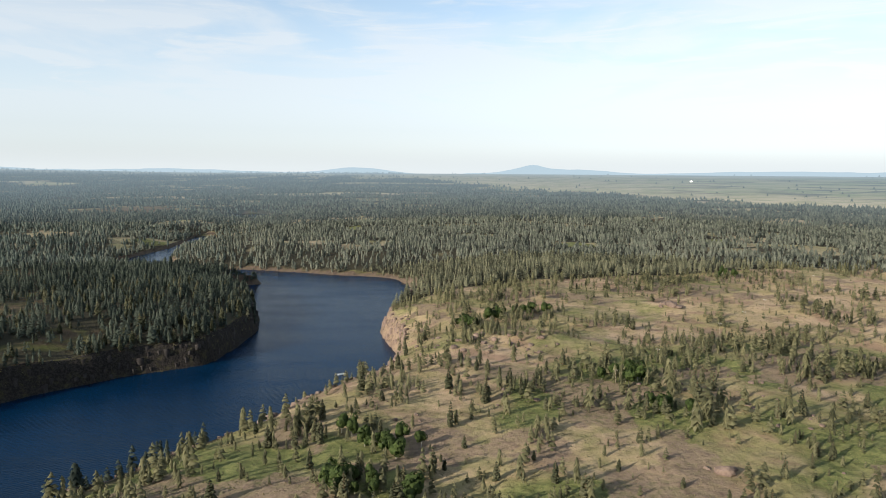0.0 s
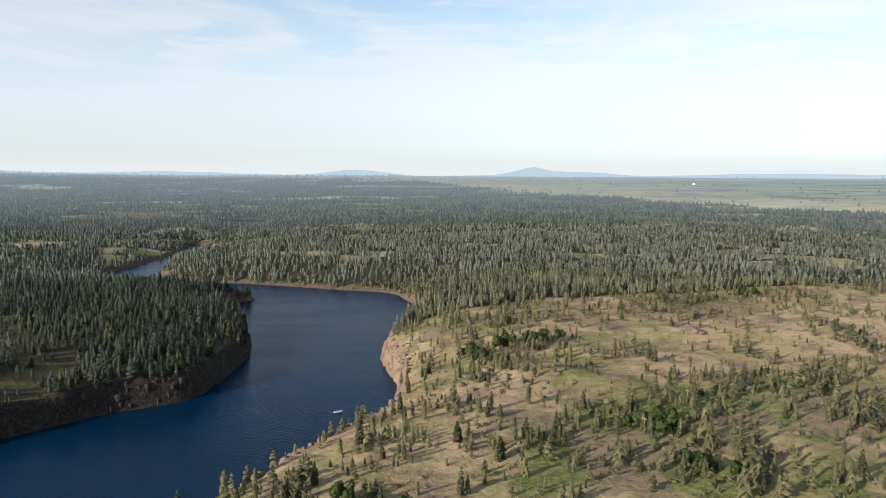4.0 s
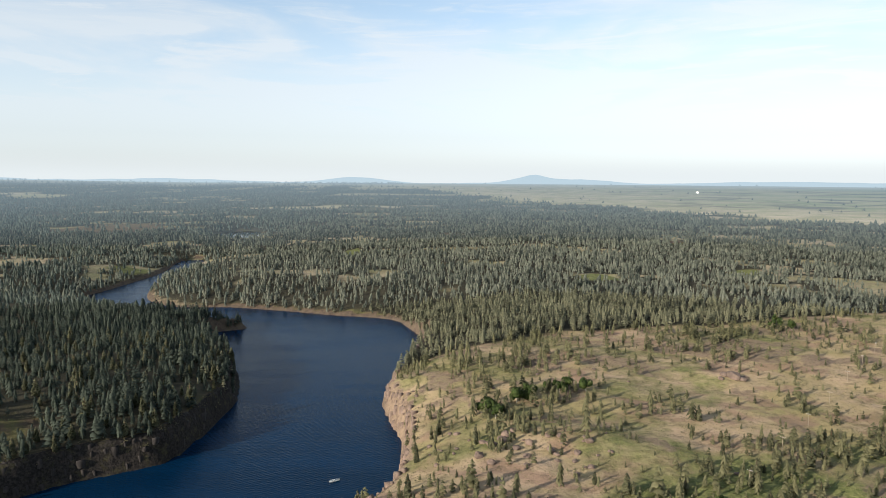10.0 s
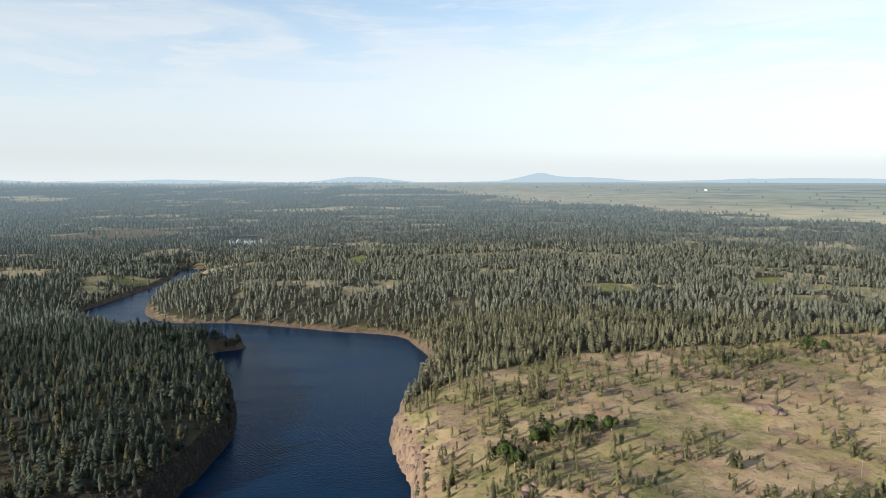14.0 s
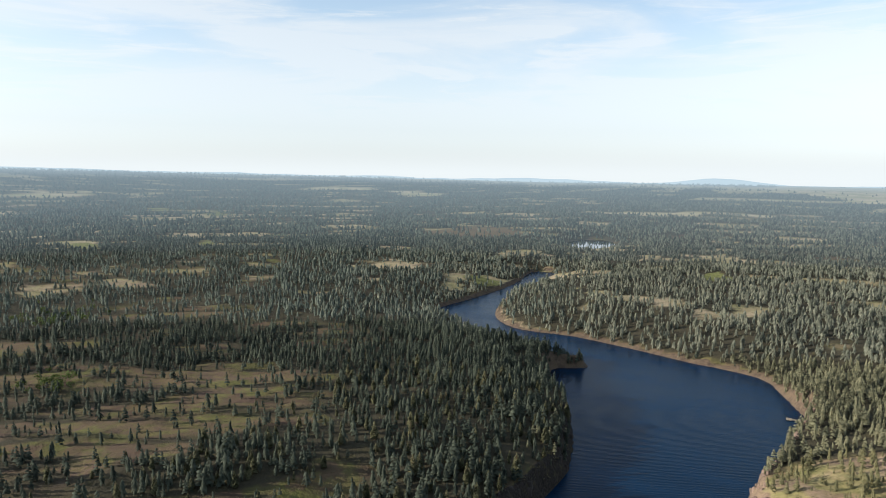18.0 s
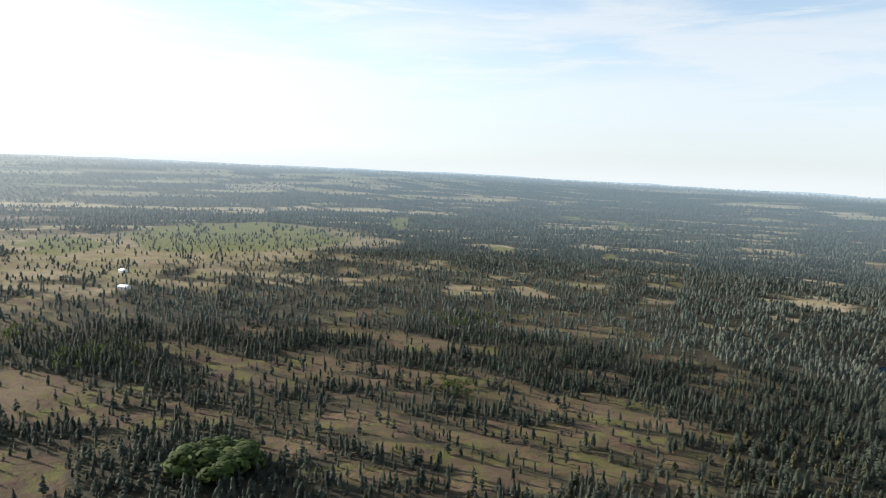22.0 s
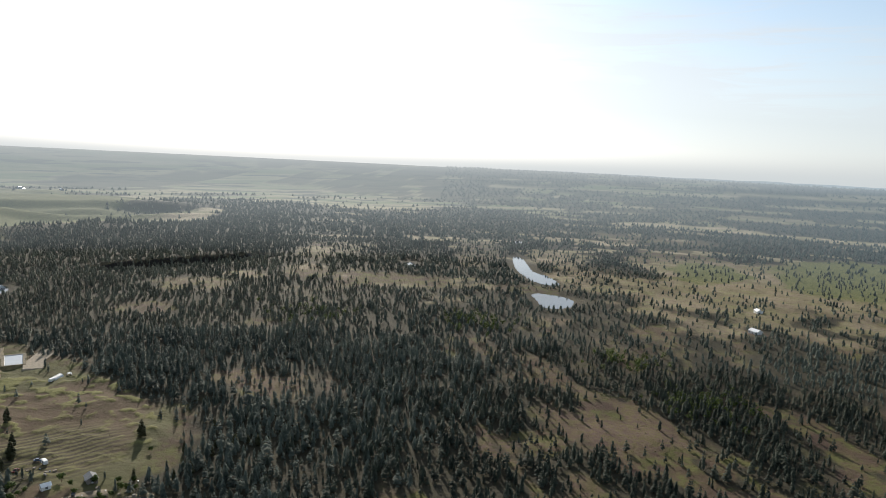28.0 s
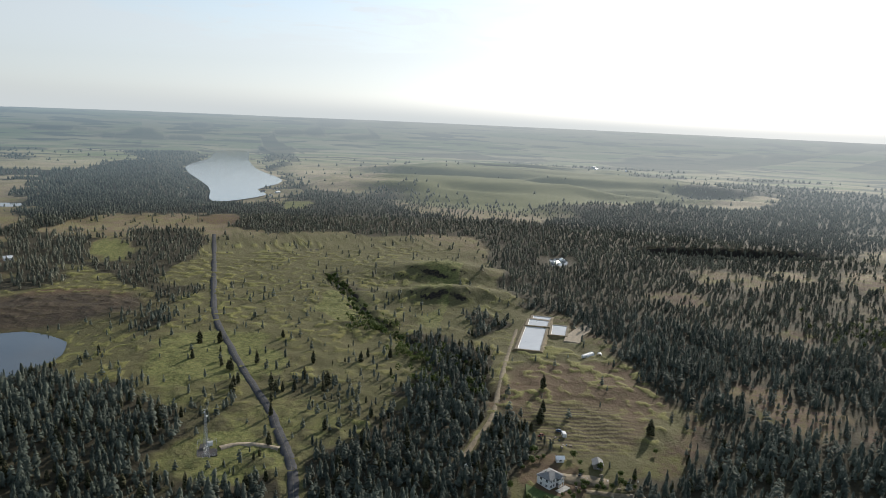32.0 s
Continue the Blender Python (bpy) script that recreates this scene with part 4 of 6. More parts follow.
def leafy_shape(rng, count, wide=0.42, low=0.22):
    """A broad crown one metre high: many tilted leaf clumps round an uneven shell."""
    lobes = [(rng.uniform(-0.22, 0.22), rng.uniform(-0.22, 0.22), rng.uniform(low + 0.15, 0.82), rng.uniform(0.16, 0.28)) for _ in range(7)]
    verts, tris = [], []
    for k in range(count):
        cx, cy, cz, r = lobes[k % len(lobes)]
        p = rng.normal(size=3)
        p /= np.linalg.norm(p)
        c = np.array([cx, cy, cz]) + p * r * rng.uniform(0.75, 1.08)
        a = np.cross(p, rng.normal(size=3))
        a /= np.linalg.norm(a)
        b = np.cross(p, a)
        s = rng.uniform(0.05, 0.11)
        tip = c + p * s * 0.6
        verts += [c + a * s, c - a * s * 0.6 + b * s, c - a * s * 0.6 - b * s, tip]
        tris += [(4 * k, 4 * k + 1, 4 * k + 3), (4 * k + 1, 4 * k + 2, 4 * k + 3), (4 * k + 2, 4 * k, 4 * k + 3)]
    v = np.array(verts)
    v[:, :2] *= wide / 0.42
    return v, np.array(tris)


def planted(name, shapes, places, sizes, mats, label, category, widths=None, seed=5):
    """Many small plants as one object; the shapes take turns."""
    rng = np.random.default_rng(seed)
    n = len(places)
    pick, turn = rng.integers(0, len(shapes), n), rng.uniform(0, 6.283, n)
    wide = sizes * (rng.uniform(0.85, 1.3, n) if widths is None else widths)
    vs, fs, at = [], [], 0
    for s, (v, f) in enumerate(shapes):
        w = np.nonzero(pick == s)[0]
        if not len(w):
            continue
        c, q = np.cos(turn[w])[:, None], np.sin(turn[w])[:, None]
        x = (v[None, :, 0] * c - v[None, :, 1] * q) * wide[w][:, None] + places[w, 0][:, None]
        y = (v[None, :, 0] * q + v[None, :, 1] * c) * wide[w][:, None] + places[w, 1][:, None]
        z = v[None, :, 2] * sizes[w][:, None] + places[w, 2][:, None]
        vs.append(np.stack([x, y, z], -1).reshape(-1, 3))
        fs.append((f[None] + (np.arange(len(w)) * len(v))[:, None, None]).reshape(-1, 3) + at)
        at += len(w) * len(v)
    if not vs:
        return None
    me = mesh_np(name, np.concatenate(vs), np.concatenate(fs), mats)
    return tagged(new(name, me), label, category, kind="stuff")


def scattered(seed, x0, x1, y0, y1, gap):
    rng = np.random.default_rng(seed)
    x, y = np.meshgrid(np.arange(x0, x1, gap), np.arange(y0, y1, gap))
    x, y = x.ravel() + rng.uniform(-0.9, 0.9, x.size) * gap, y.ravel() + rng.uniform(-0.9, 0.9, x.size) * gap
    return x, y, rng.random(x.size), rng


def seen_side(left):
    """The sweep of land that the flight looks over; the rest is planted thinly."""
    return (left > -44) | (left < -165)


rng = np.random.default_rng(11)
FULL = [bushy_shape(rng, 13, rng.uniform(0.03, 0.10), rng.uniform(0.22, 0.28)) for _ in range(6)]
FULL += [pine_shape(rng, 5, 5, rng.uniform(0.03, 0.10), rng.uniform(0.20, 0.26)) for _ in range(6)]
HALF = [pine_shape(rng, 3, 4, 0.03, rng.uniform(0.28, 0.35)) for _ in range(8)]
LOW = [pine_shape(rng, 2, 3, 0.0, rng.uniform(0.33, 0.42)) for _ in range(8)]
FAR = [pine_shape(rng, 1, 3, 0.0, 0.34) for _ in range(3)]
BROAD = [leafy_shape(rng, 50) for _ in range(4)]



def plant_inner():
    x, y, luck, g = scattered(1, -760, 640, -640, 820, 4.25)
    r, left = polar(x, y)
    keep = (r < 700) & seen_side(left)
    x, y, luck = x[keep], y[keep], luck[keep]
    trees, east = cover(x, y)[:2]
    h, d = ground(x, y)
    grow = (luck < trees * 0.85) & (d > 1.5) & (h > 0.4) & (east < 0.5) & ((d > 4.5) | (x > -140) | (y > 500))
    grow &= outside(x, y, PONDS[0][0]) > 4
    x, y, h, trees = x[grow], y[grow], h[grow], trees[grow]
    n = len(x)
    tall = (4.5 + 7 * g.random(n) ** 1.2) * (0.75 + 0.25 * np.minimum(trees, 1)) * (1 + 0.25 * (g.random(n) < 0.08))
    return np.stack([x, y, lie(x, y) - 0.15], 1), tall


def plant_meadow():
    x, y, luck, g = scattered(9, -130, 460, 120, 760, 4.2)
    trees, east = cover(x, y)[:2]
    h, d = ground(x, y)
    grow = (luck < trees * 0.85) & (d > 2) & (h > 0.4) & (east >= 0.5)
    x, y, h, trees = x[grow], y[grow], h[grow], trees[grow]
    tall = (2.4 + 5.6 * g.random(len(x)) ** 1.4) * (0.85 + 0.7 * trees) * (1 + 0.35 * (g.random(len(x)) < 0.12))
    return np.stack([x, y, lie(x, y) - 0.15], 1), tall


inner_places, inner_tall = plant_inner()
young_places, young_tall = plant_meadow()


def chosen(places, x0, x1, y0, y1, most):
    """Those of the places that lie in a stretch of the plan, at most so many."""
    k = np.nonzero((places[:, 0] > x0) & (places[:, 0] < x1) & (places[:, 1] > y0) & (places[:, 1] < y1))[0]
    keep = np.zeros(len(places), bool)
    keep[k[:: max(1, math.ceil(len(k) / most))]] = True
    return keep


single_young = chosen(young_places, -80, 190, 180, 430, 300)
single_shore = chosen(inner_places, -340, -140, 300, 610, 260)
single_road = chosen(inner_places, -440, -20, -420, -70, 240) & ~single_shore
alone = single_shore | single_road
toss = np.random.default_rng(17)


def mix_of(n):
    return toss.uniform(-1, 1, n)


# needle colours split by place imitate lit, shaded and hazy woods, not species
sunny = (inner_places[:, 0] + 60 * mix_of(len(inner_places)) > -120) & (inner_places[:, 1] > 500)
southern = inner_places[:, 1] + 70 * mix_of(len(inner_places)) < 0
planted("pine_forest", FULL, inner_places[~alone & ~sunny & ~southern], inner_tall[~alone & ~sunny & ~southern], SHADED_NEEDLES, "dense pine woods on rocky ground, needles painted as if shaded", "forest", seed=2)
planted("pine_forest", FULL, inner_places[~alone & sunny], inner_tall[~alone & sunny], SUNLIT_NEEDLES, "tall ponderosa pine woods bordering open grassland, needles painted as if sunlit", "forest", seed=2)
planted("pine_forest", FULL, inner_places[~alone & southern], inner_tall[~alone & southern], HAZY_NEEDLES, "cool green pine woods round the pasture and the field, haze painted into the needles", "forest", seed=2)
planted("young_pines", FULL, young_places[~single_young], young_tall[~single_young], YOUNG_NEEDLES, "scattered young pines on the dry meadow", "trees", seed=3)


def plant_outer():
    x, y, luck, g = scattered(2, -1700, 1100, -1500, 1750, 6.5)
    r, left = polar(x, y)
    keep = (r >= 700) & (r < 1600) & seen_side(left) & (luck < 0.85)
    x, y, luck = x[keep], y[keep], luck[keep]
    trees = cover(x, y)[0]
    h, d = ground(x, y)
    grow = (luck < trees * 0.85) & (d > 1.5)
    for outline, level in PONDS:
        grow &= outside(x, y, outline) > 15
    x, y, h = x[grow], y[grow], h[grow]
    return np.stack([x, y, lie(x, y) - 0.3], 1), (4.2 + 5.6 * g.random(len(x)) ** 1.2) * np.where(polar(x, y)[1] < 40, 1.2, 1.0)


def plant_far():
    g = np.random.default_rng(7)
    out = []
    r = 1600.0
    while r < 4880:
        gap = r / 138
        n = int(2 * math.pi * r / gap)
        a = (np.arange(n) + g.random(n)) / n * 2 * np.pi
        q = r + g.uniform(-0.5, 0.5, n) * gap
        out.append(np.stack([MIDDLE[0] + np.sin(a) * q, MIDDLE[1] + np.cos(a) * q], 1))
        r += gap
    p = np.concatenate(out)
    x, y = p.T
    r, left = polar(x, y)
    luck = g.random(len(x))
    trees = cover(x, y)[0]
    grow = (luck < trees * np.where(seen_side(left), 0.9, 0.15)) & ((r < 3300) | (np.abs(left) < 112))
    for outline, level in PONDS:
        grow &= outside(x, y, outline) > 10
    x, y, r = x[grow], y[grow], r[grow]
    h, d = ground(x, y)
    return np.stack([x, y, lie(x, y) - 0.5], 1), g.uniform(8, 14, len(x)), r


places, tall = plant_outer()
r = polar(*places.T[:2])[0]
left = polar(*places.T[:2])[1]
# west bearings take darker needles that stand for their shaded side
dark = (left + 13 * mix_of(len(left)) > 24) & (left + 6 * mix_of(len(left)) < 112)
for some, shapes, mat in (((r < 1000) & dark, HALF, HAZY_NEEDLES), ((r < 1000) & ~dark, HALF, NEEDLES), ((r >= 1000) & (r < 1300) & dark, LOW, HAZY_NEEDLES), ((r >= 1000) & (r < 1300) & ~dark, LOW, NEEDLES), ((r >= 1300) & dark, LOW, FAR_SHADED_NEEDLES), ((r >= 1300) & ~dark, LOW, FAR_NEEDLES)):
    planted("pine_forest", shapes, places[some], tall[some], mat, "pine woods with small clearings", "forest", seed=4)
places, tall, r = plant_far()
left = polar(*places.T[:2])[1]
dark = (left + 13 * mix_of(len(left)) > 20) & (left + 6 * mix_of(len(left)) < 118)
for some, mat in ((dark, FAR_SHADED_NEEDLES), (~dark, FAR_NEEDLES)):
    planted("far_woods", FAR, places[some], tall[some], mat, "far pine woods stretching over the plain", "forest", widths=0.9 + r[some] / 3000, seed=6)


# ---- single trees ----
def tufted_crown(rng, whorls, base, width, height):
    """A pine crown of many flattened needle tufts, set in whorls round the stem."""
    verts, tris = [], []
    for k in range(whorls):
        u = (k + rng.uniform(-0.25, 0.25)) / whorls
        z = height * (base + (1 - base) * max(0, u))
        reach = width * height * (1 - max(0, u)) ** 0.55 * (0.65 + 0.35 * min(1, u * 4 + 0.3)) + 0.12
        n = 7 if u < 0.7 else 5
        start = rng.uniform(0, 6.28)
        for j in range(n):
            a = start + j / n * 6.283 + rng.normal(0, 0.2)
            r = reach * rng.uniform(0.6, 1.15)
            out = np.array([math.cos(a), math.sin(a), 0])
            side = np.array([-out[1], out[0], 0]) * r * rng.uniform(0.5, 0.75)
            rise = r * rng.uniform(-0.35, 0.2)
            foot = np.array([0, 0, z + rng.normal(0, 0.1)]) + out * 0.05 * r
            middle = foot + out * r * 0.6 + (0, 0, rise * 0.5)
            tip = foot + out * r + (0, 0, rise)
            top = middle + (0, 0, r * rng.uniform(0.4, 0.65))
            i = len(verts)
            verts += [foot, middle + side, middle - side, tip, top]
            tris += [(i, i + 1, i + 4), (i + 1, i + 3, i + 4), (i + 3, i + 2, i + 4), (i + 2, i, i + 4), (i, i + 2, i + 1), (i + 1, i + 2, i + 3)]
    i = len(verts)
    w = 0.05 * height * width * 4
    verts += [np.array(v) for v in ((w, 0, height * 0.93), (-w / 2, w, height * 0.93), (-w / 2, -w, height * 0.93), (0, 0, height * 1.03))]
    tris += [(i, i + 1, i + 3), (i + 1, i + 2, i + 3), (i + 2, i, i + 3)]
    return np.array(verts), np.array(tris)


def single_pine(rng, name, height, whorls, base, width, label, group):
    top = new(name)
    for part_name, (v, f), mat in (("trunk", stem(height * 0.9, height * 0.017, 7, rng.uniform(-0.02, 0.02) * height), BARK),
                                   ("crown", tufted_crown(rng, whorls, base, width, height), NEEDLES_NEAR)):
        ob = new(part_name, mesh_np(part_name, v, f, mat))
        ob.parent = top
    return tagged(top, label, "tree", group)


def plant_singles(protos, height, places, tall):
    """Copies of the model trees, each with its own size and turn; the models take the first places."""
    rng = np.random.default_rng(len(places))
    for k, (p, t) in enumerate(zip(places, tall)):
        s = t / height
        m = Matrix.Translation(Vector(p)) @ Matrix.Rotation(rng.uniform(0, 6.28), 4, "Z") @ Matrix.Diagonal((s * rng.uniform(0.8, 1.25),) * 2 + (s, 1))
        if k < len(protos):
            protos[k].matrix_basis = m
        else:
            made = copy_thing(protos[k % len(protos)], Matrix.Identity(4))
            made.matrix_basis = m


rng = np.random.default_rng(21)
young = [single_pine(rng, "young_pine", 7, 10, 0.06, rng.uniform(0.17, 0.23), "young ponderosa pine with loose grey-green crown on the dry meadow", "young pines on the meadow") for _ in range(6)]
plant_singles(young, 7, young_places[single_young], young_tall[single_young])
shore = [single_pine(rng, "shore_pine", 13, 13, 0.10, rng.uniform(0.19, 0.24), "dark ponderosa pine on the rocky shore above the lake", "pines above the lake") for _ in range(5)]
plant_singles(shore, 13, inner_places[single_shore], inner_tall[single_shore])
wayside = [single_pine(rng, "pine_tree", 12, 12, 0.08, rng.uniform(0.19, 0.25), "dark ponderosa pine near the road on grassy ground", "pines near the road") for _ in range(5)]
plant_singles(wayside, 12, inner_places[single_road], inner_tall[single_road])


spots = np.array([(-160, -329), (-156, -284), (-184, -290), (-180, -265), (-176, -241), (-162, -300), (-374, -228), (-332, -172), (-344, -181), (-353, -193), (-403, -141), (-261, -325), (-270, -336), (-224, -334), (-181, -342), (-134, -362), (-158, -398), (-142, -402), (-191, -283), (-199, -282), (-210, -300), (-224, -285), (-288, -331), (-211, -399), (-186, -282), (-158, -292)], float)
plant_singles([copy_thing(w, Matrix.Identity(4)) for w in wayside], 12, np.column_stack([spots, lie(*spots.T) - 0.15]), np.random.default_rng(4).uniform(7, 12, len(spots)))


def single_broadleaf(rng, name, label, group, wide):
    """A leafy tree eight metres high with a short trunk and three limbs."""
    top = new(name)
    v, f = stem(3.2, 0.17, 7)
    ob = new("trunk", mesh_np("trunk", v, f, PALE_BARK))
    ob.parent = top
    for k in range(3):
        v, f = stem(3.0, 0.09, 5)
        ob = new("limb", mesh_np("limb", v, f, PALE_BARK))
        ob.parent = top
        ob.matrix_basis = pose(0, 0, 2.4, rng.uniform(18, 34), 0, k * 120 + rng.uniform(-20, 20))
    v, f = leafy_shape(rng, 420, wide)
    ob = new("crown", mesh_np("crown", v * 8.0, f, LEAVES))
    ob.parent = top
    return tagged(top, label, "tree", group)


PALE_BARK = plain("pale_bark", (0.30, 0.28, 0.23), 0.9, 2.0, 0.3)
grove = [single_broadleaf(rng, "broadleaf_tree", "round bright green broadleaf tree in a grove among pines", "broadleaf grove", 0.78) for _ in range(4)]
spots = [(-397 + 17 * math.cos(a) * r, 243 + 17 * math.sin(a) * r) for a, r in [(k * 2.4, math.sqrt((k + 0.5) / 16)) for k in range(16)]]
spots = np.array(spots)
plant_singles(grove, 8, np.column_stack([spots, lie(*spots.T) - 0.2]), rng.uniform(11, 14.5, len(spots)))
aspens = [single_broadleaf(rng, "aspen_tree", "light green aspen with pale trunk in a meadow hollow", "aspens in the meadow", 0.36) for _ in range(4)]
spots = []
for cx, cy, n, s in ((36, 461, 9, 9), (59, 476, 8, 8), (14, 438, 7, 7), (-19, 242, 9, 7), (-29, 211, 9, 7), (-14, 200, 8, 8), (85, 319, 7, 8), (92, 281, 7, 8), (-40, 255, 4, 5), (262, 640, 8, 9)):
    spots += [(cx + rng.normal(0, s * 0.7), cy + rng.normal(0, s * 0.7)) for _ in range(n)]
spots = np.array(spots)
plant_singles(aspens, 8, np.column_stack([spots, lie(*spots.T) - 0.2]), rng.uniform(5, 9.5, len(spots)))

GRASS = leaf_material("bunch_grass", (0.120, 0.108, 0.042), (0.230, 0.190, 0.092))
# broadleaf thickets and low brush, past counting
BRUSH = [leafy_shape(rng, 8, 0.7, 0.0) for _ in range(4)]
spots, high = [], []
for cx, cy, n, s in ((-643, 192, 60, 22), (-744, 116, 50, 20), (-817, -73, 60, 24), (-823, -64, 40, 22), (-659, 182, 40, 16), (-751, -251, 60, 26), (-300, -420, 50, 14), (-315, -330, 60, 14), (-300, -260, 50, 16), (-690, 560, 50, 26), (-470, 420, 30, 10)):
    spots += [(cx + rng.normal(0, s), cy + rng.normal(0, s)) for _ in range(n)]
    high += list(rng.uniform(4, 8, n))
spots = np.array(spots)
planted("broadleaf_thicket", BROAD, np.column_stack([spots, lie(*spots.T) - 0.3]), np.array(high), LEAVES, "green broadleaf thickets between the pines", "bushes", seed=8)
x, y, luck, g = scattered(31, -110, 330, 170, 640, 3.4)
trees, east = cover(x, y)[:2]
d = ground(x, y)[1]
keep = (luck < 0.10 + 0.12 * step(380, 250, y) + 0.5 * trees + 0.45 * step(0.55, 0.7, fbm(x, y, 26, 88, 3))) & (east > 0.5) & (d > 3)
planted("meadow_brush", BRUSH, np.column_stack([x, y, lie(x, y) - 0.1])[keep], g.uniform(0.7, 1.9, keep.sum()), SAGE, "low grey-green sage and bitterbrush on the dry meadow", "bushes", seed=9)
x, y, luck, g = scattered(32, -460, 120, -520, -60, 5.0)
keep = luck < 0.16
planted("meadow_brush", BRUSH, np.column_stack([x, y, lie(x, y) - 0.1])[keep], g.uniform(0.6, 1.8, keep.sum()), SAGE, "low brush on the mounded pasture", "bushes", seed=10)

x, y, luck, g = scattered(34, -720, -170, -60, 620, 5.0)
trees = cover(x, y)[0]
d = ground(x, y)[1]
keep = (luck < 0.26 * step(0.35, 0.6, fbm(x, y, 30, 89, 3))) & (trees < 0.6) & (d > 4)
planted("bench_brush", BRUSH, np.column_stack([x, y, lie(x, y) - 0.1])[keep], g.uniform(0.8, 2.6, keep.sum()), SAGE, "low dark brush on the open rocky benches", "bushes", seed=14)
# low shrubs on the banks of the lake
spots = []
for line in (EAST_SHORE[17:], WEST_SHORE[:22]):
    for a, b in zip(line[:-1], line[1:]):
        n = int(math.hypot(b[0] - a[0], b[1] - a[1]) / 2.6)
        out = np.array([b[1] - a[1], a[0] - b[0]]) / math.hypot(b[0] - a[0], b[1] - a[1])
        for u in rng.random(n):
            q = np.array(a) + (np.array(b) - np.array(a)) * u + out * abs(rng.normal(4, 3.5))
            spots.append(q)
spots = np.array(spots)
d = ground(*spots.T)[1]
spots = spots[d > 2.5]
planted("shore_brush", BRUSH, np.column_stack([spots, lie(*spots.T) - 0.15]), rng.uniform(1.2, 4.0, len(spots)), SAGE, "low shrubs on the rocky lake bank", "bushes", seed=13)

# round dark bushes about the house
yard_bush = new("yard_bush")
v, f = leafy_shape(rng, 120, 0.5, 0.05)
crown = new("crown", mesh_np("crown", v * 3.0, f, LEAVES))
crown.parent = yard_bush
v, f = stem(1.2, 0.07, 5)
trunk = new("trunk", mesh_np("trunk", v, f, BARK))
trunk.parent = yard_bush
tagged(yard_bush, "round dark green garden bush in the house yard", "bush", "bushes about the house")
spots = [(-328, -102), (-344, -113), (-347, -92), (-351, -90), (-339, -95), (-334, -98), (-295, -92), (-289, -100), (-321, -103), (-391, -121), (-286, -122), (-283, -110), (-312, -92), (-318, -96), (-330, -112), (-352, -104), (-357, -98), (-300, -126), (-309, -130), (-337, -130), (-326, -103), (-323, -99), (-331, -97), (-334, -95), (-312, -96), (-307, -95), (-297, -93), (-346, -96), (-309, -132), (-314, -133), (-318, -133), (-316, -141), (-335, -120)]
spots = np.array(spots, float)
plant_singles([yard_bush], 3, np.column_stack([spots, lie(*spots.T) - 0.1]), rng.uniform(3.0, 6.0, len(spots)))
# dark shrubs along the gully that climbs the pasture
gully = np.array(GULLY_LINE, float)
g = np.random.default_rng(14)
at = np.sort(g.uniform(0, len(gully) - 1.01, 130))
k = at.astype(int)
spots = gully[k] + (gully[k + 1] - gully[k]) * (at - k)[:, None] + g.normal(0, 4.5, (130, 2))
gully_bush = copy_thing(yard_bush, Matrix.Identity(4))
gully_bush.name = "gully_bush"
tagged(gully_bush, "dense dark green shrub growing in the pasture gully", "bush", "shrubs in the gully")
plant_singles([gully_bush], 3, np.column_stack([spots, lie(*spots.T) - 0.2]), g.uniform(3.0, 7.5, len(spots)))
# bunch grass, past counting
TUSSOCK = [star_tier(rng, 0.0, 1.0, 0.7, 3, -0.3) for _ in range(4)]
x, y, luck, g = scattered(33, -100, 240, 175, 480, 2.0)
d = ground(x, y)[1]
keep = (luck < 0.75 * step(0.38, 0.6, fbm(x, y, 14, 93, 3))) & (d > 3)
planted("bunch_grass", TUSSOCK, np.column_stack([x, y, lie(x, y) - 0.05])[keep], g.uniform(0.22, 0.5, keep.sum()), GRASS, "pale tussocks of dry bunch grass on the meadow", "grass", seed=12)


# ---- rocks ----
def rock_mesh(rng, flat):
    bm = bmesh.new()
    bmesh.ops.create_icosphere(bm, subdivisions=2, radius=1)
    cuts = [(Vector(rng.normal(size=3)).normalized(), rng.uniform(0.6, 0.9)) for _ in range(9)]
    for v in bm.verts:
        for way, far in cuts:
            over = v.co.dot(way) - far
            if over > 0:
                v.co -= way * over
        v.co.z *= flat
        v.co += Vector(rng.normal(0, 0.03, 3))
    me = bpy.data.meshes.new("boulder")
    bm.to_mesh(me)
    bm.free()
    return me


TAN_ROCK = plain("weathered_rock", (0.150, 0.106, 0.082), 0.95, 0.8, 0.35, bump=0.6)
# the west cliff's shade is put into this basalt colour
SHADED_BASALT = plain("shaded_basalt", (0.032, 0.027, 0.024), 0.95, 0.6, 0.4, bump=0.6)
rocks = [rock_mesh(rng, f) for f in (0.6, 0.7, 0.5, 0.8)]
for me in rocks:
    me.materials.append(TAN_ROCK)
spots = [(94, 219, 3.6), (98, 222, 1.8), (90, 224, 1.4), (169, 501, 4.5), (173, 499, 3.4), (164, 503, 3.0), (178, 505, 2.2), (160, 498, 2.0)]
for cx, cy, n, s, big in ((20, 395, 22, 12, 2.6), (55, 385, 14, 10, 2.0), (-70, 320, 8, 5, 1.5), (30, 300, 14, 14, 1.4), (120, 330, 16, 20, 1.6), (-30, 480, 10, 10, 1.5), (-25, 270, 10, 12, 1.2), (150, 260, 12, 20, 1.3), (-38, 452, 10, 6, 1.6), (60, 520, 10, 20, 1.4), (-12, 400, 12, 9, 1.8)):
    spots += [(cx + rng.normal(0, s), cy + rng.normal(0, s), big * rng.uniform(0.35, 1.1)) for _ in range(n)]
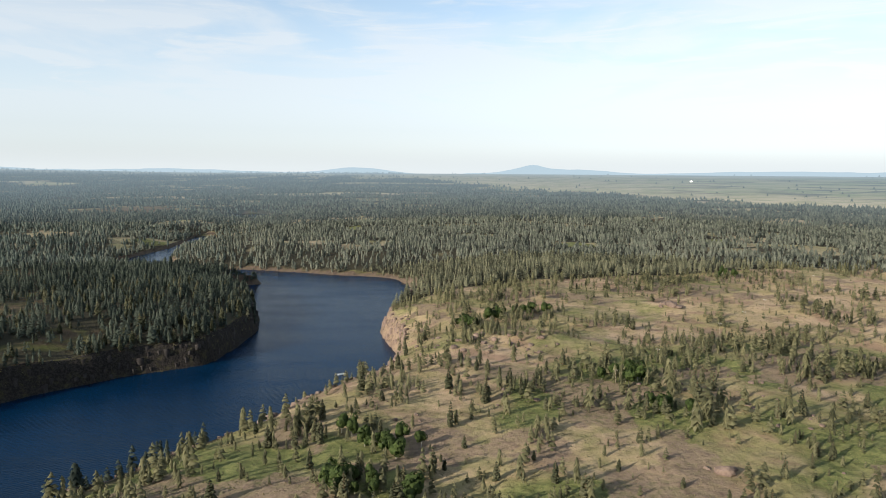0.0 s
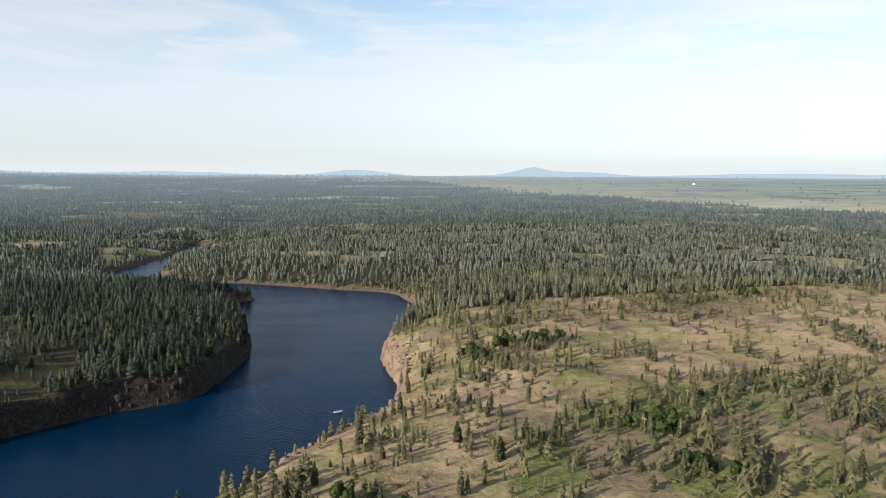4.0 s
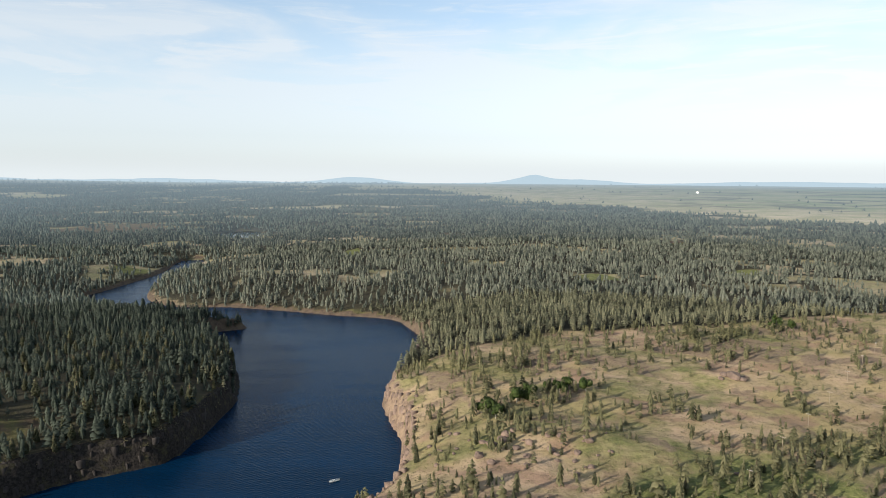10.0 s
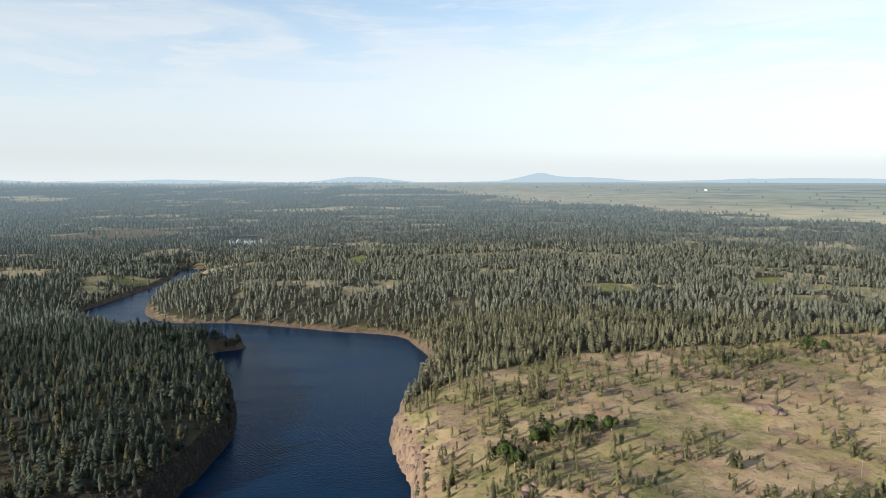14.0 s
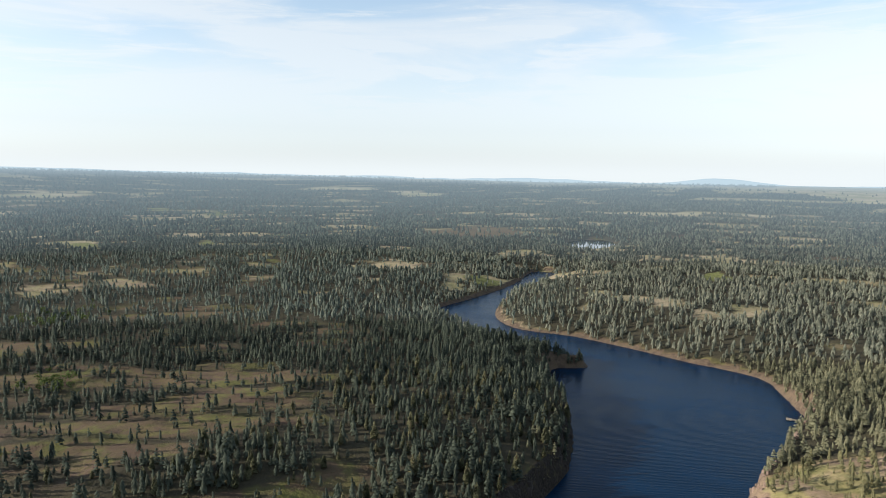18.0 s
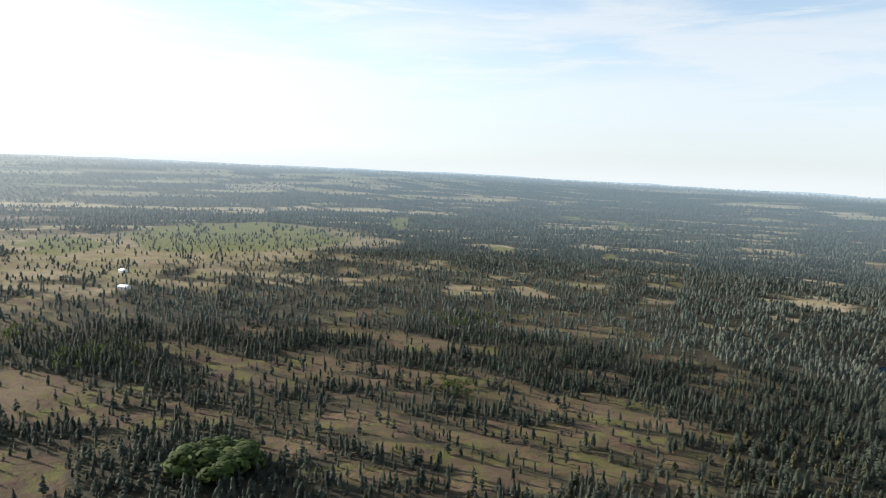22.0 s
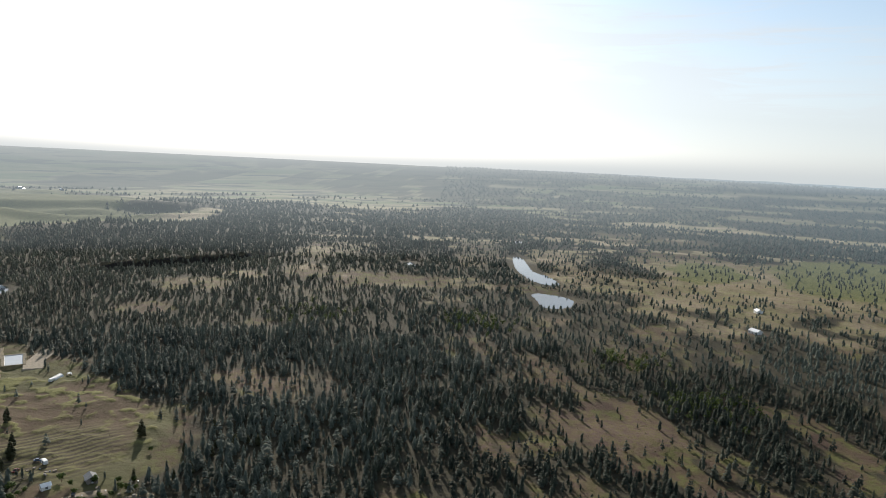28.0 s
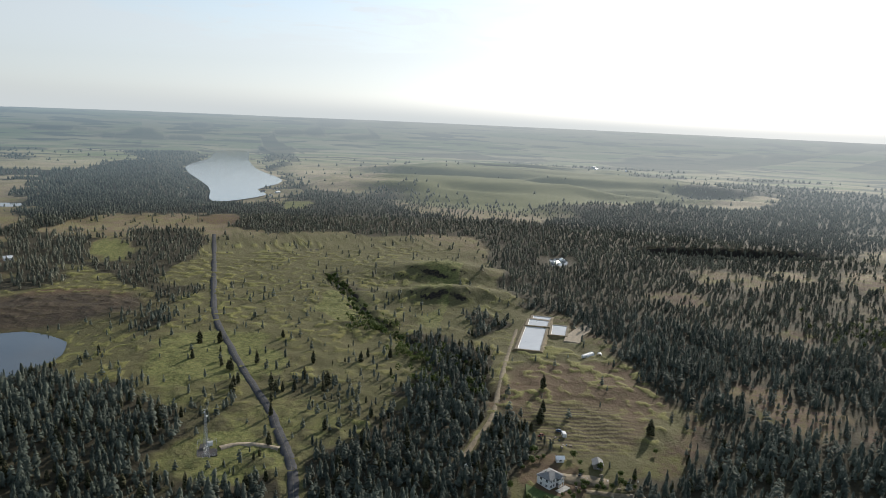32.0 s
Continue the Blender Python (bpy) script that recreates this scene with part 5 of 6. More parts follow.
for bx, by, size in spots:
    z = float(lie(bx, by))
    if z < 2:
        continue
    ob = new("boulder", rocks[int(rng.integers(4))])
    ob.matrix_basis = Matrix.Translation((bx, by, z + size * 0.15)) @ Matrix.Rotation(rng.uniform(0, 6.28), 4, "Z") @ Matrix.Diagonal((size, size * rng.uniform(0.7, 1.3), size, 1))
    tagged(ob, "weathered pinkish-brown boulder half sunk in dry grass", "boulder", "boulders on the meadow")


def column_mesh(rng):
    """One broken basalt column: an uneven six-sided prism."""
    n = 6
    ang = np.arange(n) / n * 6.283 + rng.normal(0, 0.15, n)
    rad = rng.uniform(0.75, 1.1, n)
    low = np.stack([np.cos(ang) * rad, np.sin(ang) * rad, np.zeros(n)], 1)
    high = low * rng.uniform(0.75, 0.95) + (rng.normal(0, 0.1), rng.normal(0, 0.1), 1)
    high[:, 2] += rng.normal(0, 0.05, n)
    k = np.arange(n)
    m = (k + 1) % n
    tris = np.concatenate([np.stack([k, m, m + n], 1), np.stack([k, m + n, k + n], 1), np.stack([np.full(n, 2 * n), k + n, m + n], 1)])
    return np.concatenate([low, high, [high.mean(0) + (0, 0, 0.06)]]), tris


def basalt_cliff(line, step_m, most, mat, label, sunk):
    """Columns and blocks that stand out of a shore's rock face."""
    cliff = tagged(new("basalt_cliff"), label, "cliff", kind="structure")
    shapes = [mesh_np("column", *column_mesh(rng), mat) for _ in range(6)]
    line = np.array(line, float)
    made = 0
    for a, b in zip(line[:-1], line[1:]):
        out = np.array([b[1] - a[1], a[0] - b[0]]) / np.hypot(*(b - a))
        for u in np.arange(0, 1, step_m / np.hypot(*(b - a))):
            for back in (1.5, 4.0, 6.5):
                if made >= most or rng.random() < 0.25:
                    continue
                p = a + (b - a) * (u + rng.normal(0, 0.02)) + out * (back + rng.normal(0, 0.8))
                z = float(lie(*p))
                if z < 2.5:
                    continue
                ob = new("column", shapes[int(rng.integers(6))])
                ob.parent = cliff
                wide = rng.uniform(0.9, 2.3)
                tall_ = rng.uniform(2.0, 6.0)
                ob.matrix_basis = Matrix.Translation((p[0], p[1], z - tall_ * (sunk + rng.uniform(0, 0.25)))) @ Matrix.Rotation(rng.uniform(0, 6.28), 4, "Z") @ Matrix.Diagonal((wide, wide * rng.uniform(0.6, 1.5), tall_, 1))
                made += 1


basalt_cliff(WEST_SHORE[12:24], 5.0, 300, SHADED_BASALT, "basalt cliff with broken columns above the water, darkened as if in shade", 0.90)
basalt_cliff([(p[0], p[1]) for p in EAST_SHORE[3:18]], 5.5, 300, TAN_ROCK, "weathered rock face along the lake shore, painted a sunlit tan", 0.68)


# ---- things people made ----
def box(bm, sx, sy, sz, x=0, y=0, z=0, turn=None):
    m = Matrix.Translation((x, y, z + sz / 2)) @ (turn or Matrix.Identity(4)) @ Matrix.Diagonal((sx, sy, sz, 1))
    return bmesh.ops.create_cube(bm, size=1, matrix=m)["verts"]


def rod(bm, a, b, radius, sides=6, end=None):
    a, b = Vector(a), Vector(b)
    m = Matrix.Translation((a + b) / 2) @ (b - a).to_track_quat("Z", "Y").to_matrix().to_4x4()
    bmesh.ops.create_cone(bm, cap_ends=True, segments=sides, radius1=radius, radius2=radius if end is None else end, depth=(b - a).length, matrix=m)


def softened(bm, by):
    bmesh.ops.bevel(bm, geom=bm.edges[:], offset=by, segments=1, affect="EDGES")
    return bm


def cube_part(name, mat, parent, size, at, label="", soft=0.0):
    bm = bmesh.new()
    box(bm, *size, *at)
    if soft:
        softened(bm, soft)
    return part(name, bm, mat, parent, label)


WHITE_PAINT = plain("white_paint", (0.72, 0.72, 0.70), 0.6, 1.5, 0.08)
WHITE_METAL = plain("white_sheet_metal", (0.80, 0.80, 0.79), 0.45, 0.25, 0.08)
GREY_ROOF = plain("grey_shingle", (0.20, 0.20, 0.20), 0.9, 2.0, 0.25)
DARK_METAL = plain("dark_painted_metal", (0.07, 0.075, 0.08), 0.5, 2.0, 0.2)
STEEL = plain("galvanised_steel", (0.42, 0.43, 0.44), 0.45, 2.0, 0.15, metal=0.6)
GREY_WOOD = plain("weathered_wood", (0.24, 0.21, 0.18), 0.9, 3.0, 0.3)
GLASS = plain("window_glass", (0.03, 0.04, 0.05), 0.08, 1.0, 0.1, spec=0.6)
CONCRETE = plain("concrete", (0.36, 0.35, 0.33), 0.9, 0.8, 0.15)
ASPHALT = plain("worn_asphalt", (0.066, 0.067, 0.072), 0.95, 0.35, 0.2, spec=0.05)
LINE_PAINT = plain("road_paint", (0.12, 0.11, 0.08), 0.8, 2.0, 0.2)
GRAVEL = plain("pale_gravel", (0.27, 0.225, 0.165), 0.95, 0.5, 0.25)
DIRT = plain("packed_dirt", (0.165, 0.135, 0.090), 0.95, 0.4, 0.3)
RED_PAINT = plain("dull_red_paint", (0.20, 0.05, 0.04), 0.6, 1.0, 0.2)
BLUE_PAINT = plain("blue_car_paint", (0.06, 0.10, 0.18), 0.35, 1.0, 0.1, spec=0.5)
RUBBER = plain("black_rubber", (0.02, 0.02, 0.02), 0.8, 3.0, 0.2)


def strip(name, line, width, mat, lift, label, category, pieces=10):
    """A road laid over the ground with a sloping shoulder on both sides."""
    p = []
    line = np.array(line, float)
    for k in range(len(line) - 1):
        a, b, c, d = line[max(k - 1, 0)], line[k], line[k + 1], line[min(k + 2, len(line) - 1)]
        for u in np.arange(pieces) / pieces:
            p.append(0.5 * (2 * b + (c - a) * u + (2 * a - 5 * b + 4 * c - d) * u**2 + (3 * b - a - 3 * c + d) * u**3))
    p = np.array(p + [line[-1]])
    t = np.gradient(p, axis=0)
    side = np.stack([t[:, 1], -t[:, 0]], 1) / np.linalg.norm(t, axis=1)[:, None]
    w = width / 2
    tops = np.max([lie(*(p + side * o).T) for o in (-w, -w / 2, 0, w / 2, w)], axis=0)
    z = np.convolve(np.pad(tops, 3, "edge"), np.ones(7) / 7, "valid")
    z = np.maximum(z, tops - 0.1) + lift
    rows = [np.column_stack([p + side * o, z + dz]) for o, dz in ((-w - 1.2, -1.4), (-w, 0), (0, 0.05), (w, 0), (w + 1.2, -1.4))]
    n = len(p)
    k = np.arange(n - 1)
    tris = np.concatenate([np.concatenate([np.stack([k, k + n, k + n + 1], 1), np.stack([k, k + n + 1, k + 1], 1)]) + n * j for j in range(4)])
    ob = tagged(new(name, mesh_np(name, np.concatenate(rows), tris, mat, False)), label, category, kind="structure")
    return ob, p, z


road, road_line, road_z = strip("road", ROAD, 5.0, ASPHALT, 0.25, "grey two-lane asphalt road through the pasture", "road")
t = np.gradient(road_line, axis=0)
side = np.stack([t[:, 1], -t[:, 0]], 1) / np.linalg.norm(t, axis=1)[:, None]
n = len(road_line)
k = np.arange(n - 1)
v = np.concatenate([np.column_stack([road_line + side * o, road_z + 0.062]) for o in (-0.08, 0.08)])
ob = new("centre_line", mesh_np("centre_line", v, np.concatenate([np.stack([k, k + n, k + n + 1], 1), np.stack([k, k + n + 1, k + 1], 1)]), LINE_PAINT))
ob.parent = road
strip("driveway", [(-262, -128)] + DRIVE, 2.6, DIRT, 0.12, "pale dirt track along the field edge", "track")
strip("driveway", [(-300, -30), (-310, -50), (-329, -66), (-350, -79), (-338, -89), (-324, -98)], 4.0, DIRT, 0.12, "pale gravel driveway to the house", "track", 6)
strip("driveway", [(-174, -196), (-160, -206), (-150, -208), (-141, -206)], 3.0, GRAVEL, 0.12, "short gravel spur to the mast", "track", 6)


strip("driveway", [(-316, -115), (-324, -110), (-333, -106), (-341, -100)], 9.0, DIRT, 0.15, "dark gravel yard beside the house", "yard", 6)


def window(parent, mat, w, h, m):
    """A window in a wall: frame, sill and pane; the wall's outside is -y."""
    frame_ = bmesh.new()
    for sx, sz, x, z in ((w + 0.2, 0.1, 0, -0.1), (w + 0.2, 0.1, 0, h), (0.1, h, -w / 2 - 0.05, 0), (0.1, h, w / 2 + 0.05, 0), (0.06, h, 0, 0)):
        box(frame_, sx, 0.1, sz, x, 0, z)
    ob = part("window", frame_, mat, parent)
    ob.matrix_basis = m
    cube_part("pane", GLASS, ob, (w, 0.04, h), (0, 0.02, 0))
    cube_part("sill", mat, ob, (w + 0.4, 0.22, 0.06), (0, -0.06, -0.16))


def gable_house(name, at, turn, w, d, h, rise, wall_mat, roof_mat, label, category="house", windows=3, floors=1, chimney=True, group="", trim=None):
    """A house with its long side w along x, a gable roof, windows, a door and a chimney."""
    z = float(lie(*at))
    top = tagged(new(name), label, category, group)
    top.matrix_basis = pose(at[0], at[1], z - 0.1, 0, 0, turn)
    trim = trim or WHITE_PAINT
    bm = bmesh.new()
    vs = [bm.verts.new(c) for c in ((-w / 2, -d / 2, -0.8), (w / 2, -d / 2, -0.8), (w / 2, d / 2, -0.8), (-w / 2, d / 2, -0.8), (-w / 2, -d / 2, h), (w / 2, -d / 2, h), (w / 2, d / 2, h), (-w / 2, d / 2, h), (-w / 2, 0, h + rise), (w / 2, 0, h + rise))]
    for f in ((0, 1, 5, 4), (2, 3, 7, 6), (1, 2, 6, 9, 5), (3, 0, 4, 8, 7), (0, 3, 2, 1), (4, 5, 9, 8), (6, 7, 8, 9)):
        bm.faces.new([vs[i] for i in f])
    part("wall", bm, wall_mat, top)
    slope = math.hypot(d / 2 + 0.5, rise * (d / 2 + 0.5) / (d / 2))
    tilt = math.degrees(math.atan2(rise, d / 2))
    for s in (-1, 1):
        bm = bmesh.new()
        box(bm, w + 0.9, slope, 0.16)
        ob = part("roof_slope", softened(bm, 0.03), roof_mat, top)
        ob.matrix_basis = Matrix.Translation((0, s * (d / 4 + 0.25), h + rise / 2 - 0.5 * rise / d)) @ Matrix.Rotation(radians(-s * tilt), 4, "X") @ Matrix.Translation((0, 0, 0.02))
    bm = bmesh.new()
    rod(bm, (-w / 2 - 0.45, 0, h + rise + 0.16), (w / 2 + 0.45, 0, h + rise + 0.16), 0.12)
    part("ridge_cap", bm, roof_mat, top)
    for level in range(floors):
        for k in range(windows):
            x = (k + 0.5) / windows * w - w / 2
            for s in (-1, 1):
                if level == 0 and k == windows // 2 and s == -1:
                    continue
                window(top, trim, 1.2, 1.3, Matrix.Translation((x, s * (d / 2 + 0.04), 0.95 + level * 2.8)) @ Matrix.Rotation(math.pi if s > 0 else 0, 4, "Z"))
        for s in (-1, 1):
            window(top, trim, 1.2, 1.3, Matrix.Translation((s * (w / 2 + 0.04), 0, 0.95 + level * 2.8)) @ Matrix.Rotation(s * math.pi / 2, 4, "Z"))
    door = cube_part("door", RED_PAINT if category == "barn" else GREY_WOOD, top, (1.1, 0.1, 2.1), ((windows // 2 + 0.5) / windows * w - w / 2, -d / 2 - 0.04, 0.1))
    cube_part("handle", STEEL, door, (0.05, 0.08, 0.14), ((windows // 2 + 0.5) / windows * w - w / 2 + 0.4, -d / 2 - 0.12, 1.0))
    if chimney:
        cube_part("chimney", CONCRETE, top, (0.7, 0.6, 1.9), (w * 0.28, d * 0.12, h + rise * 0.6), soft=0.04)
    return top


# the white house in its yard
def yard_house(at, turn):
    """A white two-storey house with a hipped grey roof, a recessed porch under a front gable, and a terrace."""
    z = float(lie(*at))
    top = tagged(new("house"), "white two-storey house with grey hipped roof and porch beside a lawn", "house")
    top.matrix_basis = pose(at[0], at[1], z - 0.1, 0, 0, turn)
    w, d, h, rise = 11.0, 9.0, 5.6, 2.3
    cube_part("wall", WHITE_PAINT, top, (w, d, h + 0.8), (0, 0, -0.8))
    eave = 0.55
    lower = [(-w / 2 - eave, -d / 2 - eave), (w / 2 + eave, -d / 2 - eave), (w / 2 + eave, d / 2 + eave), (-w / 2 - eave, d / 2 + eave)]
    for k, ridge in enumerate((((-1.2, 0), (1.2, 0)), ((1.2, 0),), ((1.2, 0), (-1.2, 0)), ((-1.2, 0),))):
        a, b = lower[k], lower[(k + 1) % 4]
        bm = bmesh.new()
        ups = [(x, y, h + rise) for x, y in ridge[::-1]]
        vs = [bm.verts.new((*a, h)), bm.verts.new((*b, h))] + [bm.verts.new(u) for u in ups]
        low = [bm.verts.new(v.co - Vector((0, 0, 0.16))) for v in vs]
        bm.faces.new(vs)
        bm.faces.new(low[::-1])
        for q in range(len(vs)):
            n = (q + 1) % len(vs)
            bm.faces.new((vs[q], low[q], low[n], vs[n]))
        part("roof_slope", bm, GREY_ROOF, top)
    # front gable with a two-storey porch
    cube_part("porch_floor", GREY_WOOD, top, (4.6, 2.2, 0.25), (2.2, -d / 2 - 1.15, 0.1))
    cube_part("balcony", WHITE_PAINT, top, (4.6, 2.2, 0.22), (2.2, -d / 2 - 1.15, 2.75))
    # dark sheet added on the wall to imitate the porch recess's shade
    cube_part("porch_shade_panel", DARK_METAL, top, (4.0, 0.06, 5.0), (2.2, -d / 2 - 0.04, 0.3), "dark panel standing in for the shade behind the porch")
    for x in (0.1, 2.2, 4.3):
        cube_part("porch_post", WHITE_PAINT, top, (0.22, 0.22, 5.1), (x, -d / 2 - 2.1, 0.3))
    for x in (0.1, 4.3):
        cube_part("railing", WHITE_PAINT, top, (0.08, 2.0, 0.9), (x, -d / 2 - 1.1, 3.0))
    cube_part("railing", WHITE_PAINT, top, (4.2, 0.08, 0.9), (2.2, -d / 2 - 2.1, 3.0))
    for s_ in (-1, 1):
        bm = bmesh.new()
        box(bm, 3.1, 5.0, 0.16)
        ob = part("gable_roof", softened(bm, 0.03), GREY_ROOF, top)
        ob.matrix_basis = Matrix.Translation((2.2 + s_ * 1.3, -d / 2 - 0.2, h + 0.75)) @ Matrix.Rotation(radians(s_ * 30), 4, "Y")
    bm = bmesh.new()
    tri = [bm.verts.new(c) for c in ((-0.3, -d / 2 - 2.2, h - 0.1), (4.7, -d / 2 - 2.2, h - 0.1), (2.2, -d / 2 - 2.2, h + 1.45))]
    bm.faces.new(tri)
    bmesh.ops.solidify(bm, geom=bm.faces[:], thickness=0.12)
    part("gable_wall", bm, WHITE_PAINT, top)
    for level in (0, 1):
        for x in (-4.2, -2.0):
            window(top, WHITE_PAINT, 1.3, 1.4, Matrix.Translation((x, -d / 2 - 0.04, 0.95 + 2.8 * level)))
        for x in (-4, -1.3, 1.3, 4):
            window(top, WHITE_PAINT, 1.2, 1.3, Matrix.Translation((x, d / 2 + 0.04, 0.95 + 2.8 * level)) @ Matrix.Rotation(math.pi, 4, "Z"))
        for s_ in (-1, 1):
            for y in (-2.4, 1.6):
                window(top, WHITE_PAINT, 1.3, 1.4, Matrix.Translation((s_ * (w / 2 + 0.04), y, 0.95 + 2.8 * level)) @ Matrix.Rotation(s_ * math.pi / 2, 4, "Z"))
    cube_part("chimney", CONCRETE, top, (0.8, 0.7, 2.0), (-2.4, 1.2, h + 0.8), soft=0.04)
    cube_part("terrace", CONCRETE, top, (9.0, 3.6, 0.9), (1.0, -d / 2 - 4.2, -0.75), "pale concrete terrace", 0.04)


yard_house((-308, -110), 200)
LAWN = plain("mown_lawn", (0.055, 0.085, 0.022), 0.95, 0.6, 0.2)


def slab(name, outline, mat, lift, label, category, kind="structure"):
    """A flat piece of worked ground with a turned-down edge."""
    p = np.array(outline, float)
    z = lie(*p.T).max() + lift
    bm = bmesh.new()
    top = [bm.verts.new((*q, z)) for q in p]
    low = [bm.verts.new((*(q + (q - p.mean(0)) * 0.06), z - 1.4)) for q in p]
    bm.faces.new(top)
    for k in range(len(p)):
        m = (k + 1) % len(p)
        bm.faces.new((top[k], low[k], low[m], top[m]))
    bmesh.ops.recalc_face_normals(bm, faces=bm.faces[:])
    me = bpy.data.meshes.new(name)
    bm.to_mesh(me)
    bm.free()
    me.materials.append(mat)
    tagged(new(name, me), label, category, kind=kind)
    return z


lawn_z = slab("lawn", [(-299, -115), (-294, -112), (-286, -96), (-283, -84), (-288, -80), (-298, -85), (-306, -93), (-300, -101), (-297, -107)], LAWN, 0.05, "small green mown lawn beside the house", "lawn")
gable_house("shed", (-326, -128), -20, 4.5, 3.6, 2.6, 1.0, WHITE_METAL, WHITE_METAL, "small white metal shed behind the house", "shed", windows=1, chimney=False)
gable_house("garage", (-345, -117), 62, 7.0, 5.5, 3.0, 1.5, GREY_WOOD, GREY_ROOF, "dark wooden garage with grey roof in the yard", "garage", windows=2, chimney=False)


def lagoon(corners, label):
    """A rectangular lined basin of still water inside an earth bank."""
    p = np.array(corners, float)
    mid = p.mean(0)
    inside = np.array([mid + (q - mid) * s for q in np.concatenate([p, (p + np.roll(p, -1, 0)) / 2]) for s in (0.2, 0.5, 0.8, 1.0)])
    z = float(lie(*inside.T).max()) + 0.3
    top = tagged(new("lagoon"), label, "lagoon", "lagoons in the pasture")
    bm = bmesh.new()
    bm.faces.new([bm.verts.new((*q, z)) for q in p])
    bmesh.ops.recalc_face_normals(bm, faces=bm.faces[:])
    if bm.faces[:][0].normal.z < 0:
        bmesh.ops.reverse_faces(bm, faces=bm.faces[:])
    part("water_sheet", bm, LAGOON_WATER, top, "still water, bright sky reflection painted into its pale colour")

    def ring(grow, height):
        out = []
        for k in range(4):
            a, b = p[k] - p[k - 1], p[(k + 1) % 4] - p[k]
            a, b = a / np.hypot(*a), b / np.hypot(*b)
            q = p[k] + (a - b) * grow
            out.append((q[0], q[1], height))
        return out

    rings = [ring(0.0, z - 0.1), ring(0.5, z + 0.45), ring(2.6, z + 0.5), ring(6.0, z - 2.2)]
    for k in range(4):
        m = (k + 1) % 4
        for name, a, b, mat in (("liner_edge", rings[0], rings[1], LINER), ("bank_top", rings[1], rings[2], DIRT), ("bank_side", rings[2], rings[3], BANK)):
            bm = bmesh.new()
            low = [bm.verts.new(c) for c in (a[k], a[m], b[m], b[k])]
            bm.faces.new(low)
            part(name, bm, mat, top)


# pale base colour imitates the bright sky mirrored in the lagoons
LAGOON_WATER = plain("sky_pale_lagoon_water", (0.42, 0.43, 0.44), 0.07, 0.02, 0.08, spec=0.5)
LINER = plain("pale_basin_liner", (0.50, 0.48, 0.46), 0.6, 0.5, 0.15)
BANK = plain("grassy_earth_bank", (0.150, 0.118, 0.062), 0.95, 0.25, 0.35, bump=0.4)
lagoon([(-401, -316), (-416, -305), (-456, -361), (-440, -371)], "long rectangular lagoon of pale water inside an earth bank")
lagoon([(-444, -374), (-459, -364), (-470, -379), (-455, -390)], "square lagoon of pale water beside the long one")
lagoon([(-451, -342), (-461, -335), (-479, -360), (-468, -367)], "small rectangular lagoon of pale water by the gravel yard")
lagoon([(-461, -394), (-474, -384), (-480, -391), (-466, -401)], "narrow lagoon of pale water at the wood's edge")
slab("yard", [(-478, -330), (-462, -312), (-452, -322), (-462, -335), (-485, -352), (-500, -360), (-500, -345)], GRAVEL, 0.03, "pale scraped gravel yard beside the barns", "yard")


def hoop_shelter(at, turn, length, radius):
    z = float(lie(*at))
    top = tagged(new("hoop_shelter"), "white plastic hoop shelter at the edge of the field", "shelter")
    top.matrix_basis = pose(at[0], at[1], z - 0.1, 0, 0, turn)
    n = 10
    a = np.linspace(0, math.pi, n)
    v = np.concatenate([np.stack([np.full(n, x), np.cos(a) * r, np.sin(a) * r * 0.85 - 0.05], 1) for r in (radius, radius - 0.08) for x in (-length / 2, length / 2)])
    tris = []
    for base in (0, 2 * n):
        for k in range(n - 1):
            tris += [(base + k, base + k + 1, base + k + n + 1), (base + k, base + k + n + 1, base + k + n)]
    ob = new("cover_sheet", mesh_np("cover_sheet", v, np.array(tris), WHITE_PAINT))
    ob.parent = top
    for x in np.linspace(-length / 2, length / 2, 5):
        bm = bmesh.new()
        for k in range(n - 1):
            rod(bm, (x, math.cos(a[k]) * (radius + 0.03), math.sin(a[k]) * (radius + 0.03) * 0.85), (x, math.cos(a[k + 1]) * (radius + 0.03), math.sin(a[k + 1]) * (radius + 0.03) * 0.85), 0.04, 5)
        part("hoop", bm, STEEL, top)


hoop_shelter((-452, -283), 20, 11, 2.6)
hoop_shelter((-462, -281), 50, 5, 2.0)


